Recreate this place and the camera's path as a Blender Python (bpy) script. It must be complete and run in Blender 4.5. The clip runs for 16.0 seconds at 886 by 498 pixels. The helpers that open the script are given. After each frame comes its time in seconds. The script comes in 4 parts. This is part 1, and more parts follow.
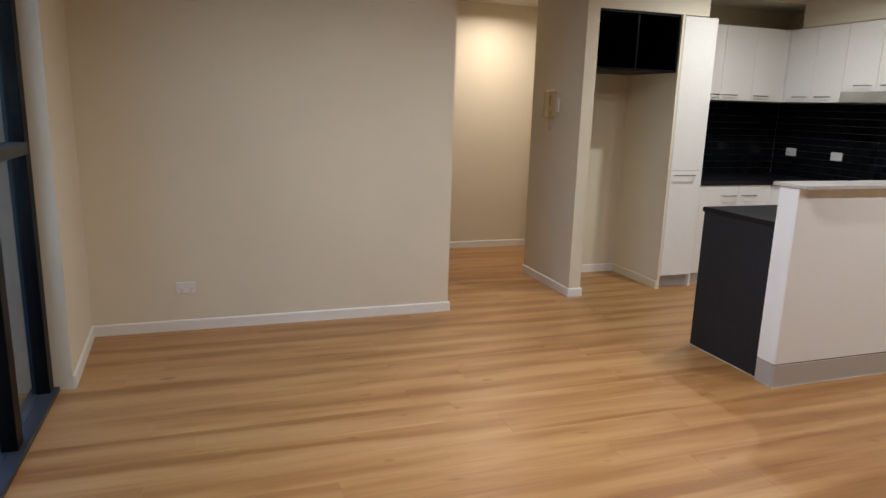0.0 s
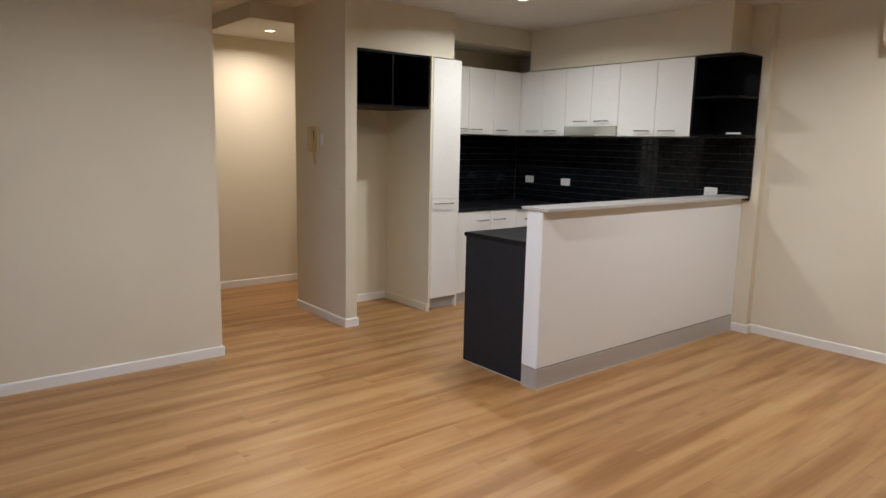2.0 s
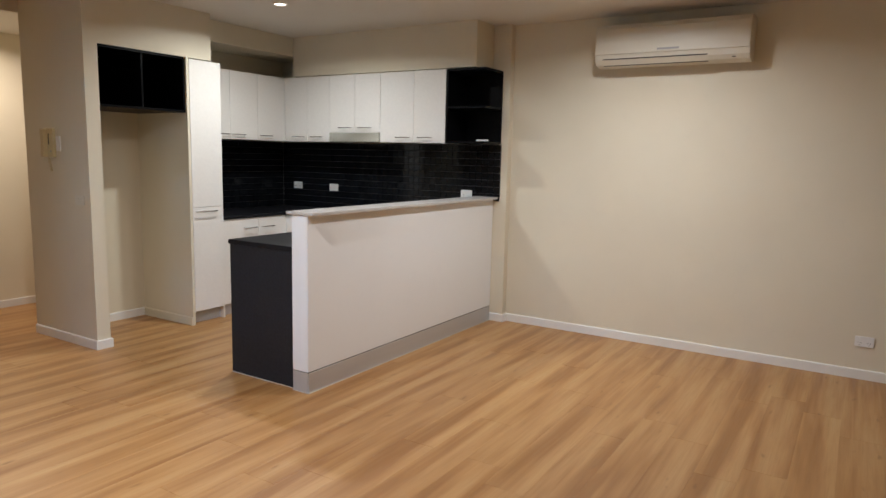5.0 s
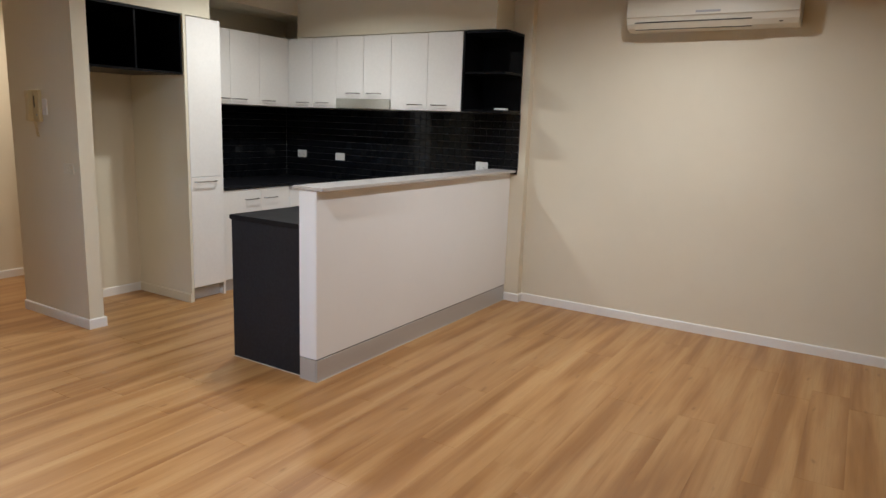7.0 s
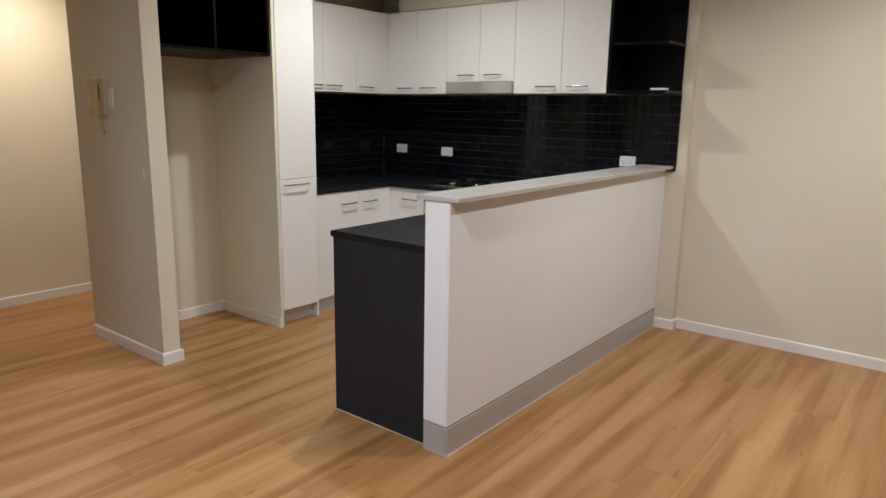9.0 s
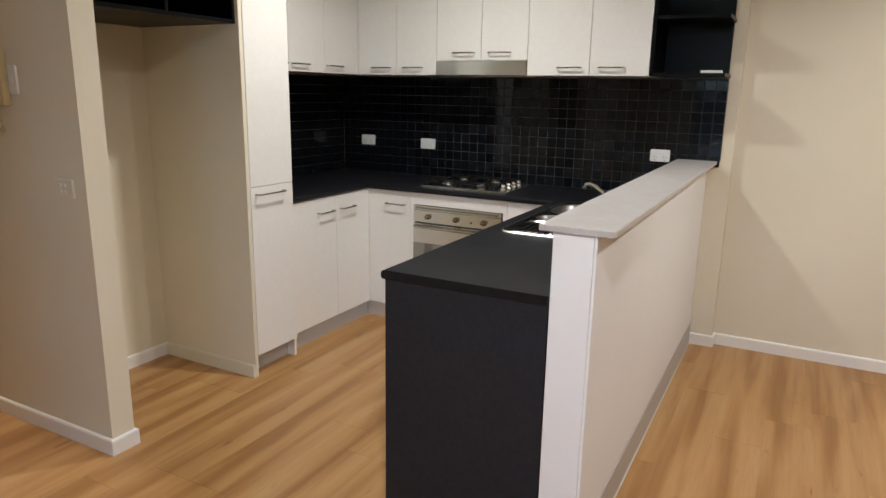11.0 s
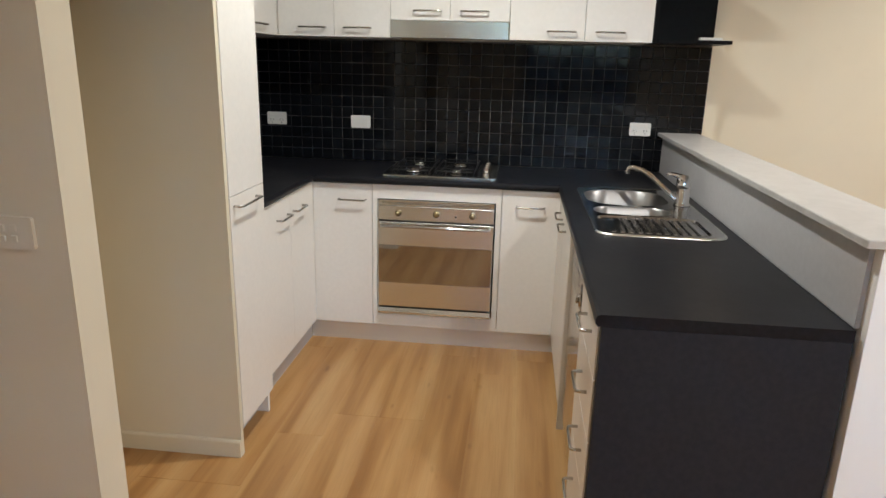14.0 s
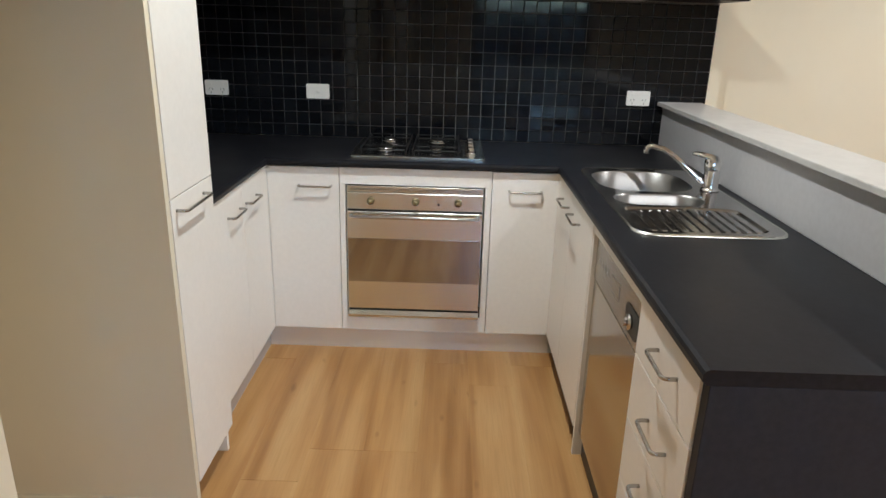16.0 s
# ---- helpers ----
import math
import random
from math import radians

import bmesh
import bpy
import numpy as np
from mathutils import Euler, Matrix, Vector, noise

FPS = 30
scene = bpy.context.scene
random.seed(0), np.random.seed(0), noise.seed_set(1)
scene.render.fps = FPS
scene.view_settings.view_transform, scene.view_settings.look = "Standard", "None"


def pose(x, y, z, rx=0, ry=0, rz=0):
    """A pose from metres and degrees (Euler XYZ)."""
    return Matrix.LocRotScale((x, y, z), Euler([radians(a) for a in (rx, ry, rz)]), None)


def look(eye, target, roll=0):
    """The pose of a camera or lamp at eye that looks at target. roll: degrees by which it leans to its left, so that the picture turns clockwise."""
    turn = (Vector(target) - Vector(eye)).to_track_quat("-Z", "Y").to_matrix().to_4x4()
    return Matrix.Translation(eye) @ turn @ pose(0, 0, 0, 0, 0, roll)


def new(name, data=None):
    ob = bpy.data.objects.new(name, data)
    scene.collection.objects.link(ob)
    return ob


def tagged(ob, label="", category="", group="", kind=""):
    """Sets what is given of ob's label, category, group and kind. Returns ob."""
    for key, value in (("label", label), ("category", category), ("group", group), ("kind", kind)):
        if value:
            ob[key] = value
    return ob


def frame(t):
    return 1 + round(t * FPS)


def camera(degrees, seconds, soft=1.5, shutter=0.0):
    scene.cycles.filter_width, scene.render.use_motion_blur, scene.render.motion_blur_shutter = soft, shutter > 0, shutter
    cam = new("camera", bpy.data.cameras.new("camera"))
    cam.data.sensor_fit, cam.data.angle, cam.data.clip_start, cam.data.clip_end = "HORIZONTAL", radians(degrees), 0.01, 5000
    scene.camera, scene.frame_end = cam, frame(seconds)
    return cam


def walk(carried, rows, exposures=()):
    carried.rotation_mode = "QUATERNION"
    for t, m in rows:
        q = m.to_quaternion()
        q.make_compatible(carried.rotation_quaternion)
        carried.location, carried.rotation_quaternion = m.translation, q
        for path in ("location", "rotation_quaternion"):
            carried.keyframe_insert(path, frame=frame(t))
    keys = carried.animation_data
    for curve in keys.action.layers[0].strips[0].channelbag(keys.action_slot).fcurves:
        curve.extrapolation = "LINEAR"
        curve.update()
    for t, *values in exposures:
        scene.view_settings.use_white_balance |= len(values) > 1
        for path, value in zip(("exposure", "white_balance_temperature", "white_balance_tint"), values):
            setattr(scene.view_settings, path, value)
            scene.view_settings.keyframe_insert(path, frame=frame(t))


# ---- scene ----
cam = camera(67.2, 16.0)
PATH = [
    (0, (0.018, 0.042, 1.483), (0.652, 1.892, 1.061), 1.7),
    (0.5, (0.029, 0.035, 1.495), (0.793, 1.848, 1.133), 1.8),
    (1, (0.016, 0.04, 1.494), (0.935, 1.783, 1.158), 1.7),
    (1.5, (-0.009, 0.016, 1.512), (1.084, 1.658, 1.182), 1.5),
    (2, (-0.068, 0.037, 1.499), (1.181, 1.568, 1.187), 1.2),
    (2.5, (-0.076, 0.027, 1.491), (1.295, 1.442, 1.153), 0.2),
    (3, (-0.096, -0.015, 1.507), (1.351, 1.326, 1.176), 0.2),
    (3.5, (-0.09, -0.062, 1.514), (1.453, 1.168, 1.189), 0.7),
    (4, (-0.096, -0.08, 1.511), (1.533, 1.044, 1.22), 1.1),
    (4.5, (-0.075, -0.077, 1.497), (1.589, 0.999, 1.227), 1.3),
    (4.7, (-0.068, -0.078, 1.487), (1.608, 0.98, 1.222), 1.4),
    (6.8, (0.103, 0.162, 1.504), (1.789, 1.175, 1.14), 2.2),
    (7, (0.16, 0.213, 1.508), (1.832, 1.245, 1.134), 2.1),
    (7.5, (0.278, 0.352, 1.499), (1.932, 1.405, 1.107), 1.9),
    (8, (0.478, 0.555, 1.497), (2.098, 1.654, 1.086), 1.4),
    (8.5, (0.656, 0.801, 1.473), (2.213, 1.987, 1.061), 0.8),
    (9, (0.789, 1.109, 1.47), (2.329, 2.319, 1.064), 0.9),
    (9.2, (0.845, 1.224, 1.45), (2.394, 2.421, 1.038), 0.9),
    (11.3, (1.132, 2.433, 1.522), (2.891, 3.278, 1.085), 1.3),
    (11.5, (1.162, 2.546, 1.538), (2.945, 3.353, 1.123), 1.5),
    (12, (1.17, 2.803, 1.526), (2.994, 3.545, 1.176), 1.3),
    (12.5, (1.132, 3.049, 1.53), (3.03, 3.573, 1.175), 0.7),
    (13, (1.174, 3.255, 1.492), (3.085, 3.646, 1.051), 0.9),
    (13.5, (1.28, 3.479, 1.493), (3.193, 3.795, 1.002), 0.8),
    (14, (1.374, 3.664, 1.485), (3.288, 3.874, 0.944), 1.4),
    (14.5, (1.475, 3.826, 1.473), (3.379, 3.874, 0.862), 1.6),
    (15, (1.636, 3.893, 1.469), (3.528, 3.878, 0.82), 1.9),
    (15.5, (1.807, 3.91, 1.469), (3.697, 3.912, 0.817), 1.8),
    (16, (1.857, 3.915, 1.475), (3.751, 3.932, 0.833), 1.6),
]
walk(cam, [(t, look(eye, target, roll)) for t, eye, target, roll in PATH],
     [(0.0, -0.31, 6500, 13), (2.5, -0.28, 6500, 13), (4.5, -0.15, 6500, 13), (7.5, -0.31, 6500, 13), (9.2, -0.24, 6550, 13), (12.5, 0.0, 6850, 12), (14.5, 0.10, 6750, 11), (16.0, 0.18, 6520, 10)])

# ---- world, lights, exposure ----
CEIL = 2.62
world = bpy.data.worlds.new("dusk")
scene.world = world
world.use_nodes = True
wn = world.node_tree
sky = wn.nodes.new("ShaderNodeTexSky")
sky.sky_type = "NISHITA"
sky.sun_disc = False
sky.sun_elevation = radians(30)
sky.dust_density, sky.ozone_density = 0.0, 6.0
sky.sun_rotation = radians(90)
wn.links.new(sky.outputs[0], wn.nodes["Background"].inputs[0])
wn.nodes["Background"].inputs[1].default_value = 1.15
scene.view_settings.exposure = 0.0


def downlight_lamp(name, x, y, z, power, spread, tint):
    d = bpy.data.lights.new(name, "AREA")
    d.shape, d.size, d.energy, d.color, d.spread = "DISK", 0.086, power, tint, radians(spread)
    ob = new(name, d)
    ob.matrix_world = pose(x, y, z)
    return ob


LAMPS = [("kitchen", 3.80, 3.86, CEIL, 26.5, 160, (0.94, 0.985, 0.965)), ("living", 4.05, 1.30, CEIL, 34, 163, (0.965, 0.978, 0.98)),
         ("living", 1.35, 2.30, CEIL, 49, 162, (0.965, 0.978, 0.98)), ("hall", 2.68, 5.98, 2.49, 20, 160, (1.0, 0.89, 0.77))]
for n, x, y, z, w, s, tint in LAMPS:
    downlight_lamp(n + "_light", x, y, z - 0.012, w, s, tint)


# ---- materials ----
def material(name, base, rough=0.5, metal=0.0, spec=0.5, coat=0.0):
    m = bpy.data.materials.new(name)
    m.use_nodes = True
    b = m.node_tree.nodes["Principled BSDF"]
    b.inputs["Base Color"].default_value = (*base, 1)
    b.inputs["Roughness"].default_value = rough
    b.inputs["Metallic"].default_value = metal
    b.inputs["Specular IOR Level"].default_value = spec
    b.inputs["Coat Weight"].default_value = coat
    return m


class Nodes:
    """Short hand for building a material's node tree."""

    def __init__(self, m):
        self.t = m.node_tree
        self.b = self.t.nodes["Principled BSDF"]

    def add(self, kind, **inputs):
        n = self.t.nodes.new(kind)
        for k, v in inputs.items():
            self.put(n, k.replace("_", " "), v)
        return n

    def put(self, n, key, v):
        s = n.inputs[key]
        if isinstance(v, bpy.types.NodeSocket):
            self.t.links.new(v, s)
        else:
            s.default_value = v

    def coords(self, scale=(1, 1, 1)):
        g = self.add("ShaderNodeNewGeometry")
        mp = self.add("ShaderNodeMapping", Vector=g.outputs["Position"])
        mp.inputs["Scale"].default_value = scale
        return mp.outputs[0]

    def noise(self, vec, scale, detail=4.0, rough=0.55, distort=0.0):
        n = self.add("ShaderNodeTexNoise", Vector=vec, Scale=scale, Detail=detail, Roughness=rough, Distortion=distort)
        return n.outputs["Fac"]

    def ramp(self, fac, stops):
        n = self.add("ShaderNodeValToRGB", Fac=fac)
        e = n.color_ramp.elements
        while len(e) < len(stops):
            e.new(0.5)
        for el, (p, c) in zip(e, stops):
            el.position, el.color = p, (*c, 1)
        return n.outputs["Color"]

    def span(self, fac, a, b, lo=0.0, hi=1.0):
        n = self.add("ShaderNodeMapRange", Value=fac)
        for k, v in (("From Min", lo), ("From Max", hi), ("To Min", a), ("To Max", b)):
            n.inputs[k].default_value = v
        return n.outputs[0]

    def mix(self, fac, a, b, how="MIX"):
        n = self.t.nodes.new("ShaderNodeMix")
        n.data_type, n.blend_type = "RGBA", how
        for i, v in ((0, fac), (6, a), (7, b)):
            if isinstance(v, bpy.types.NodeSocket):
                self.t.links.new(v, n.inputs[i])
            else:
                n.inputs[i].default_value = v if i == 0 else (*v, 1)
        return n.outputs[2]

    def bump(self, height, strength, distance):
        n = self.add("ShaderNodeBump", Height=height, Strength=strength, Distance=distance)
        self.t.links.new(n.outputs[0], self.b.inputs["Normal"])


def painted(name, base, rough, stain=0.06, relief=0.25):
    """Rolled wall paint: faint mottling, scuffs and an orange-peel relief."""
    m = material(name, base, rough)
    k = Nodes(m)
    p = k.coords()
    big = k.noise(p, 1.3, 3)
    fine = k.noise(p, 14, 4)
    dark = tuple(c * (1 - stain) for c in base)
    light = tuple(min(1, c * (1 + stain * 0.5)) for c in base)
    col = k.ramp(k.span(big, 0.2, 0.8, 0.3, 0.7), [(0.0, dark), (1.0, light)])
    col = k.mix(k.span(fine, 0.0, 0.10, 0.55, 0.75), col, tuple(c * 0.86 for c in base))
    k.put(k.b, "Base Color", col)
    k.put(k.b, "Roughness", k.span(fine, rough - 0.06, rough + 0.06))
    k.bump(k.noise(p, 110, 1), relief * 0.35, 0.0006)
    return m


def laminate(name, base, rough, spec=0.5, speck=0.05, scale=45.0):
    m = material(name, base, rough, 0, spec)
    k = Nodes(m)
    p = k.coords()
    n = k.noise(p, scale, 3)
    w = k.noise(p, 3.0, 3)
    col = k.mix(k.span(n, 0, 1, 0.35, 0.65), tuple(c * (1 - speck) for c in base), tuple(min(1, c * (1 + speck)) for c in base))
    k.put(k.b, "Base Color", col)
    k.put(k.b, "Roughness", k.span(w, rough * 0.8, rough * 1.25))
    k.bump(k.noise(p, 120, 1), 0.02, 0.0004)
    return m


def brushed(name, base, rough, axis, fine=110.0):
    """Metal brushed along one axis (0, 1 or 2)."""
    m = material(name, base, rough, 1.0)
    k = Nodes(m)
    s = [fine, fine, fine]
    s[axis] = 1.5
    n = k.noise(k.coords(tuple(s)), 1.0, 3)
    smear = k.noise(k.coords(), 7, 3)
    k.put(k.b, "Roughness", k.span(smear, rough * 0.96, rough * 1.04))
    k.put(k.b, "Base Color", k.mix(k.span(n, 0, 1, 0.2, 0.8), tuple(c * 0.97 for c in base), base))
    return m


def oak():
    """Oak-look floor board: streaks along x, darker bands, small knots, tone varied board by board."""
    m = material("oak_board", (0.4, 0.24, 0.11), 0.42)
    k = Nodes(m)
    r = k.add("ShaderNodeObjectInfo").outputs["Random"]
    g = k.add("ShaderNodeNewGeometry").outputs["Position"]
    shift = k.add("ShaderNodeCombineXYZ", X=k.span(r, 0, 37), Y=k.span(r, 0, 11))
    at = k.add("ShaderNodeVectorMath")
    k.t.links.new(g, at.inputs[0])
    k.t.links.new(shift.outputs[0], at.inputs[1])
    p = at.outputs[0]

    def scaled(s):
        mp = k.add("ShaderNodeMapping", Vector=p)
        mp.inputs["Scale"].default_value = s
        return mp.outputs[0]

    def maths(how, a, b, c=0.0):
        n = k.t.nodes.new("ShaderNodeMath")
        n.operation = how
        for i, v in enumerate((a, b, c)):
            if isinstance(v, bpy.types.NodeSocket):
                k.t.links.new(v, n.inputs[i])
            else:
                n.inputs[i].default_value = v
        return n.outputs[0]

    wander = k.noise(scaled((1.1, 2.0, 1)), 1.0, 2, 0.5)
    wave = k.noise(k.coords((0.6, 8.5, 1)), 1.0, 2, 0.5, 0.5)
    bands = k.noise(scaled((0.9, 15, 1)), 1.0, 2, 0.5, 0.8)
    streak = k.noise(scaled((2.0, 55, 1)), 1.0, 3, 0.5, 0.4)
    grain = k.noise(scaled((6, 190, 1)), 1.0, 2)
    knots = k.noise(scaled((6, 17, 1)), 1.0, 1)
    across = k.add("ShaderNodeSeparateXYZ", Vector=k.add("ShaderNodeTexCoord").outputs["Object"]).outputs["Y"]
    turn = maths("MULTIPLY_ADD", across, 32.1, maths("MULTIPLY_ADD", wander, 7.0, maths("MULTIPLY", r, 2.2)))
    heart = maths("MULTIPLY_ADD", maths("COSINE", turn, 0.0), 0.5, 0.5)
    sum_ = maths("MULTIPLY_ADD", wave, 0.85, maths("MULTIPLY_ADD", bands, 0.29, maths("MULTIPLY", heart, 0.14)))
    col = k.ramp(sum_, [(0.47, (0.340, 0.166, 0.055)), (0.59, (0.430, 0.229, 0.086)), (0.69, (0.500, 0.289, 0.120)), (0.86, (0.550, 0.345, 0.158))])
    col = k.mix(k.span(streak, 0, 0.12, 0.48, 0.74), col, (0.31, 0.155, 0.058))
    col = k.mix(k.span(grain, 0, 0.22, 0.45, 0.75), col, (0.24, 0.12, 0.045))
    col = k.mix(k.span(knots, 0, 0.6, 0.70, 0.80), col, (0.20, 0.09, 0.03))
    tone = k.ramp(r, [(0.0, (0.86, 0.80, 0.73)), (0.5, (0.88, 0.83, 0.765)), (1.0, (0.91, 0.865, 0.80))])
    k.put(k.b, "Base Color", k.mix(1.0, col, tone, "MULTIPLY"))
    k.put(k.b, "Roughness", k.span(streak, 0.33, 0.44, 0.3, 0.7))
    k.bump(grain, 0.12, 0.0006)
    return m


def tile_glaze():
    m = material("black_glaze", (0.006, 0.007, 0.009), 0.08, 0, 0.24)
    k = Nodes(m)
    r = k.add("ShaderNodeObjectInfo").outputs["Random"]
    p = k.coords()
    k.put(k.b, "Base Color", k.ramp(r, [(0, (0.003, 0.0035, 0.005)), (1, (0.007, 0.008, 0.010))]))
    k.put(k.b, "Roughness", k.span(k.noise(p, 9, 3), 0.05, 0.11, 0.3, 0.7))
    k.bump(k.noise(p, 22, 2), 0.08, 0.0008)
    return m


def stone_cap():
    m = material("pale_stone_laminate", (0.62, 0.60, 0.59), 0.35)
    k = Nodes(m)
    p = k.coords()
    cloud = k.noise(p, 9, 6, 0.65, 0.8)
    speck = k.noise(p, 130, 2)
    col = k.ramp(cloud, [(0.3, (0.44, 0.425, 0.41)), (0.5, (0.50, 0.485, 0.47)), (0.7, (0.55, 0.535, 0.52))])
    col = k.mix(k.span(speck, 0, 0.15, 0.6, 0.75), col, (0.35, 0.33, 0.32))
    k.put(k.b, "Base Color", col)
    k.put(k.b, "Roughness", k.span(cloud, 0.28, 0.42))
    return m


WALL = painted("cream_wall_paint", (0.722, 0.656, 0.515), 0.6)
CEILING = painted("white_ceiling_paint", (0.72, 0.69, 0.63), 0.75, 0.03)
TRIM = painted("white_gloss_trim", (0.80, 0.78, 0.74), 0.35, 0.04, 0.1)
PANEL = painted("white_bar_panel_paint", (0.86, 0.875, 0.885), 0.5, 0.03, 0.12)
DOOR = laminate("white_cabinet_laminate", (0.80, 0.775, 0.735), 0.32, 0.5, 0.015)
CARCASS = laminate("white_carcass", (0.72, 0.70, 0.66), 0.45, 0.4, 0.015)
BLACK = laminate("black_laminate", (0.003, 0.003, 0.0038), 0.34, 0.10, 0.3)
CHARCOAL = laminate("charcoal_worktop", (0.0105, 0.0108, 0.0135), 0.36, 0.17, 0.18, 70)
ENDGREY = laminate("charcoal_end_panel", (0.019, 0.0205, 0.026), 0.55, 0.22, 0.12, 60)
STONE = stone_cap()
BARGREY = laminate("bar_inner_grey", (0.47, 0.465, 0.475), 0.4, 0.4, 0.03)
BRASS = material("aged_brass", (0.30, 0.24, 0.14), 0.25, 1.0)
STEEL = brushed("brushed_steel", (0.72, 0.725, 0.675), 0.25, 1, 60)
KICKSTEEL = brushed("brushed_steel_kick_cross", (0.80, 0.84, 0.86), 0.36, 1, 60)
STEELX = brushed("brushed_steel_kick", (0.55, 0.555, 0.56), 0.45, 0, 60)
Nodes(KICKSTEEL).b.inputs["Metallic"].default_value = 0.75
Nodes(STEELX).b.inputs["Metallic"].default_value = 0.4
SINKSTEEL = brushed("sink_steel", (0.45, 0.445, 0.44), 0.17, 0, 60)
# sink steel again, colour darkened to stand for the dimmer light inside the bowls
SHADEDSTEEL = brushed("sink_steel_shaded", (0.27, 0.265, 0.26), 0.36, 2, 60)
SEALANT = painted("pale_sealant", (0.6, 0.57, 0.5), 0.4, 0.1, 0.1)
CHROME = material("chrome", (0.75, 0.74, 0.73), 0.09, 1.0)
SATIN = material("satin_nickel", (0.46, 0.445, 0.42), 0.22, 1.0)
OVENGLASS = material("dark_oven_glass", (0.03, 0.022, 0.015), 0.05, 0.0, 0.9)
Nodes(OVENGLASS).b.inputs["IOR"].default_value = 2.6
HOBGLASS = material("black_enamel", (0.008, 0.008, 0.009), 0.14)
IRON = material("cast_iron", (0.007, 0.007, 0.007), 0.5, 0, 0.3)
ACPLASTIC = painted("aged_white_plastic", (0.66, 0.62, 0.52), 0.42, 0.03, 0.03)
PLASTIC = painted("white_plastic", (0.80, 0.79, 0.76), 0.35, 0.02, 0.03)
CREAMPLASTIC = painted("yellowed_plastic", (0.60, 0.49, 0.27), 0.4, 0.04, 0.03)
CREAMPLATE = painted("cream_plate_plastic", (0.72, 0.675, 0.56), 0.45, 0.02, 0.03)
DARKPLASTIC = material("dark_slot", (0.03, 0.028, 0.025), 0.5)
GREYPLASTIC = material("grey_plastic", (0.35, 0.34, 0.33), 0.45)
FRAMEBLACK = material("black_aluminium", (0.0022, 0.0024, 0.003), 0.4, 0.0, 0.10)
FRAMEGREY = painted("grey_aluminium_sill", (0.03, 0.034, 0.042), 0.45, 0.1, 0.05)
OAK = oak()
GLAZE = tile_glaze()
GROUT = painted("grey_grout", (0.16, 0.155, 0.15), 0.8, 0.2, 0.4)
SLAB = painted("screed", (0.05, 0.035, 0.02), 0.9)
CONCRETE = painted("balcony_concrete", (0.22, 0.22, 0.21), 0.85, 0.2, 0.5)
SLATE = painted("dark_slate", (0.018, 0.026, 0.032), 0.7, 0.3, 0.3)
GLASS = material("window_glass", (0.9, 0.95, 0.95), 0.0)
GLASS.node_tree.nodes["Principled BSDF"].inputs["Transmission Weight"].default_value = 1.0
GLASS.node_tree.nodes["Principled BSDF"].inputs["IOR"].default_value = 1.45
GLOW = material("lamp_glow", (1, 1, 1), 0.5)
GLOW.node_tree.nodes["Principled BSDF"].inputs["Emission Color"].default_value = (1.0, 0.86, 0.68, 1)
GLOW.node_tree.nodes["Principled BSDF"].inputs["Emission Strength"].default_value = 6.0


# ---- mesh helpers ----
def solid(bm, x0, x1, y0, y1, z0, z1, bevel=0.0, seg=1):
    """Adds a box between two corners, with rounded edges where bevel is given."""
    made = bmesh.ops.create_cube(bm, size=1.0)["verts"]
    for v in made:
        v.co = Vector((x0 + (v.co.x + 0.5) * (x1 - x0), y0 + (v.co.y + 0.5) * (y1 - y0), z0 + (v.co.z + 0.5) * (z1 - z0)))
    if bevel:
        es = list({e for v in made for e in v.link_edges})
        bmesh.ops.bevel(bm, geom=es, offset=bevel, segments=seg, affect="EDGES", profile=0.5)
    return bm


def box(x0, x1, y0, y1, z0, z1, bevel=0.0, seg=1):
    return solid(bmesh.new(), x0, x1, y0, y1, z0, z1, bevel, seg)


def disc(bm, m, r0, r1, depth, seg=24):
    bmesh.ops.create_cone(bm, cap_ends=True, segments=seg, radius1=r0, radius2=r1, depth=depth, matrix=m)
    return bm


def rod(points, r, seg=10, closed=False):
    """A round bar swept along points."""
    bm = bmesh.new()
    pts = [Vector(p) for p in points]
    rings = []
    for i, p in enumerate(pts):
        a = pts[i - 1] if i or closed else p
        b = pts[(i + 1) % len(pts)] if i < len(pts) - 1 or closed else p
        d = (b - a).normalized()
        u = d.orthogonal().normalized() if not rings else (last - d * last.dot(d)).normalized()
        last = u
        w = d.cross(u)
        rings.append([bm.verts.new(p + r * (math.cos(q) * u + math.sin(q) * w)) for q in [2 * math.pi * j / seg for j in range(seg)]])
    for i in range(len(rings) if closed else len(rings) - 1):
        A, B = rings[i], rings[(i + 1) % len(rings)]
        for j in range(seg):
            f = bm.faces.new((A[j], A[(j + 1) % seg], B[(j + 1) % seg], B[j]))
            f.smooth = True
    if not closed:
        bm.faces.new(rings[0][::-1])
        bm.faces.new(rings[-1])
    return bm


def prism(outline, axis, lo, hi):
    """A closed outline of 2D points pushed along an axis: 'x' takes (y, z), 'y' takes (x, z), 'z' takes (x, y)."""
    bm = bmesh.new()
    put = {"x": lambda p, h: (h, p[0], p[1]), "y": lambda p, h: (p[0], h, p[1]), "z": lambda p, h: (p[0], p[1], h)}[axis]
    A = [bm.verts.new(put(p, lo)) for p in outline]
    B = [bm.verts.new(put(p, hi)) for p in outline]
    bm.faces.new(A)
    bm.faces.new(B[::-1])
    for i in range(len(A)):
        j = (i + 1) % len(A)
        bm.faces.new((A[j], A[i], B[i], B[j]))
    bmesh.ops.recalc_face_normals(bm, faces=bm.faces)
    return bm


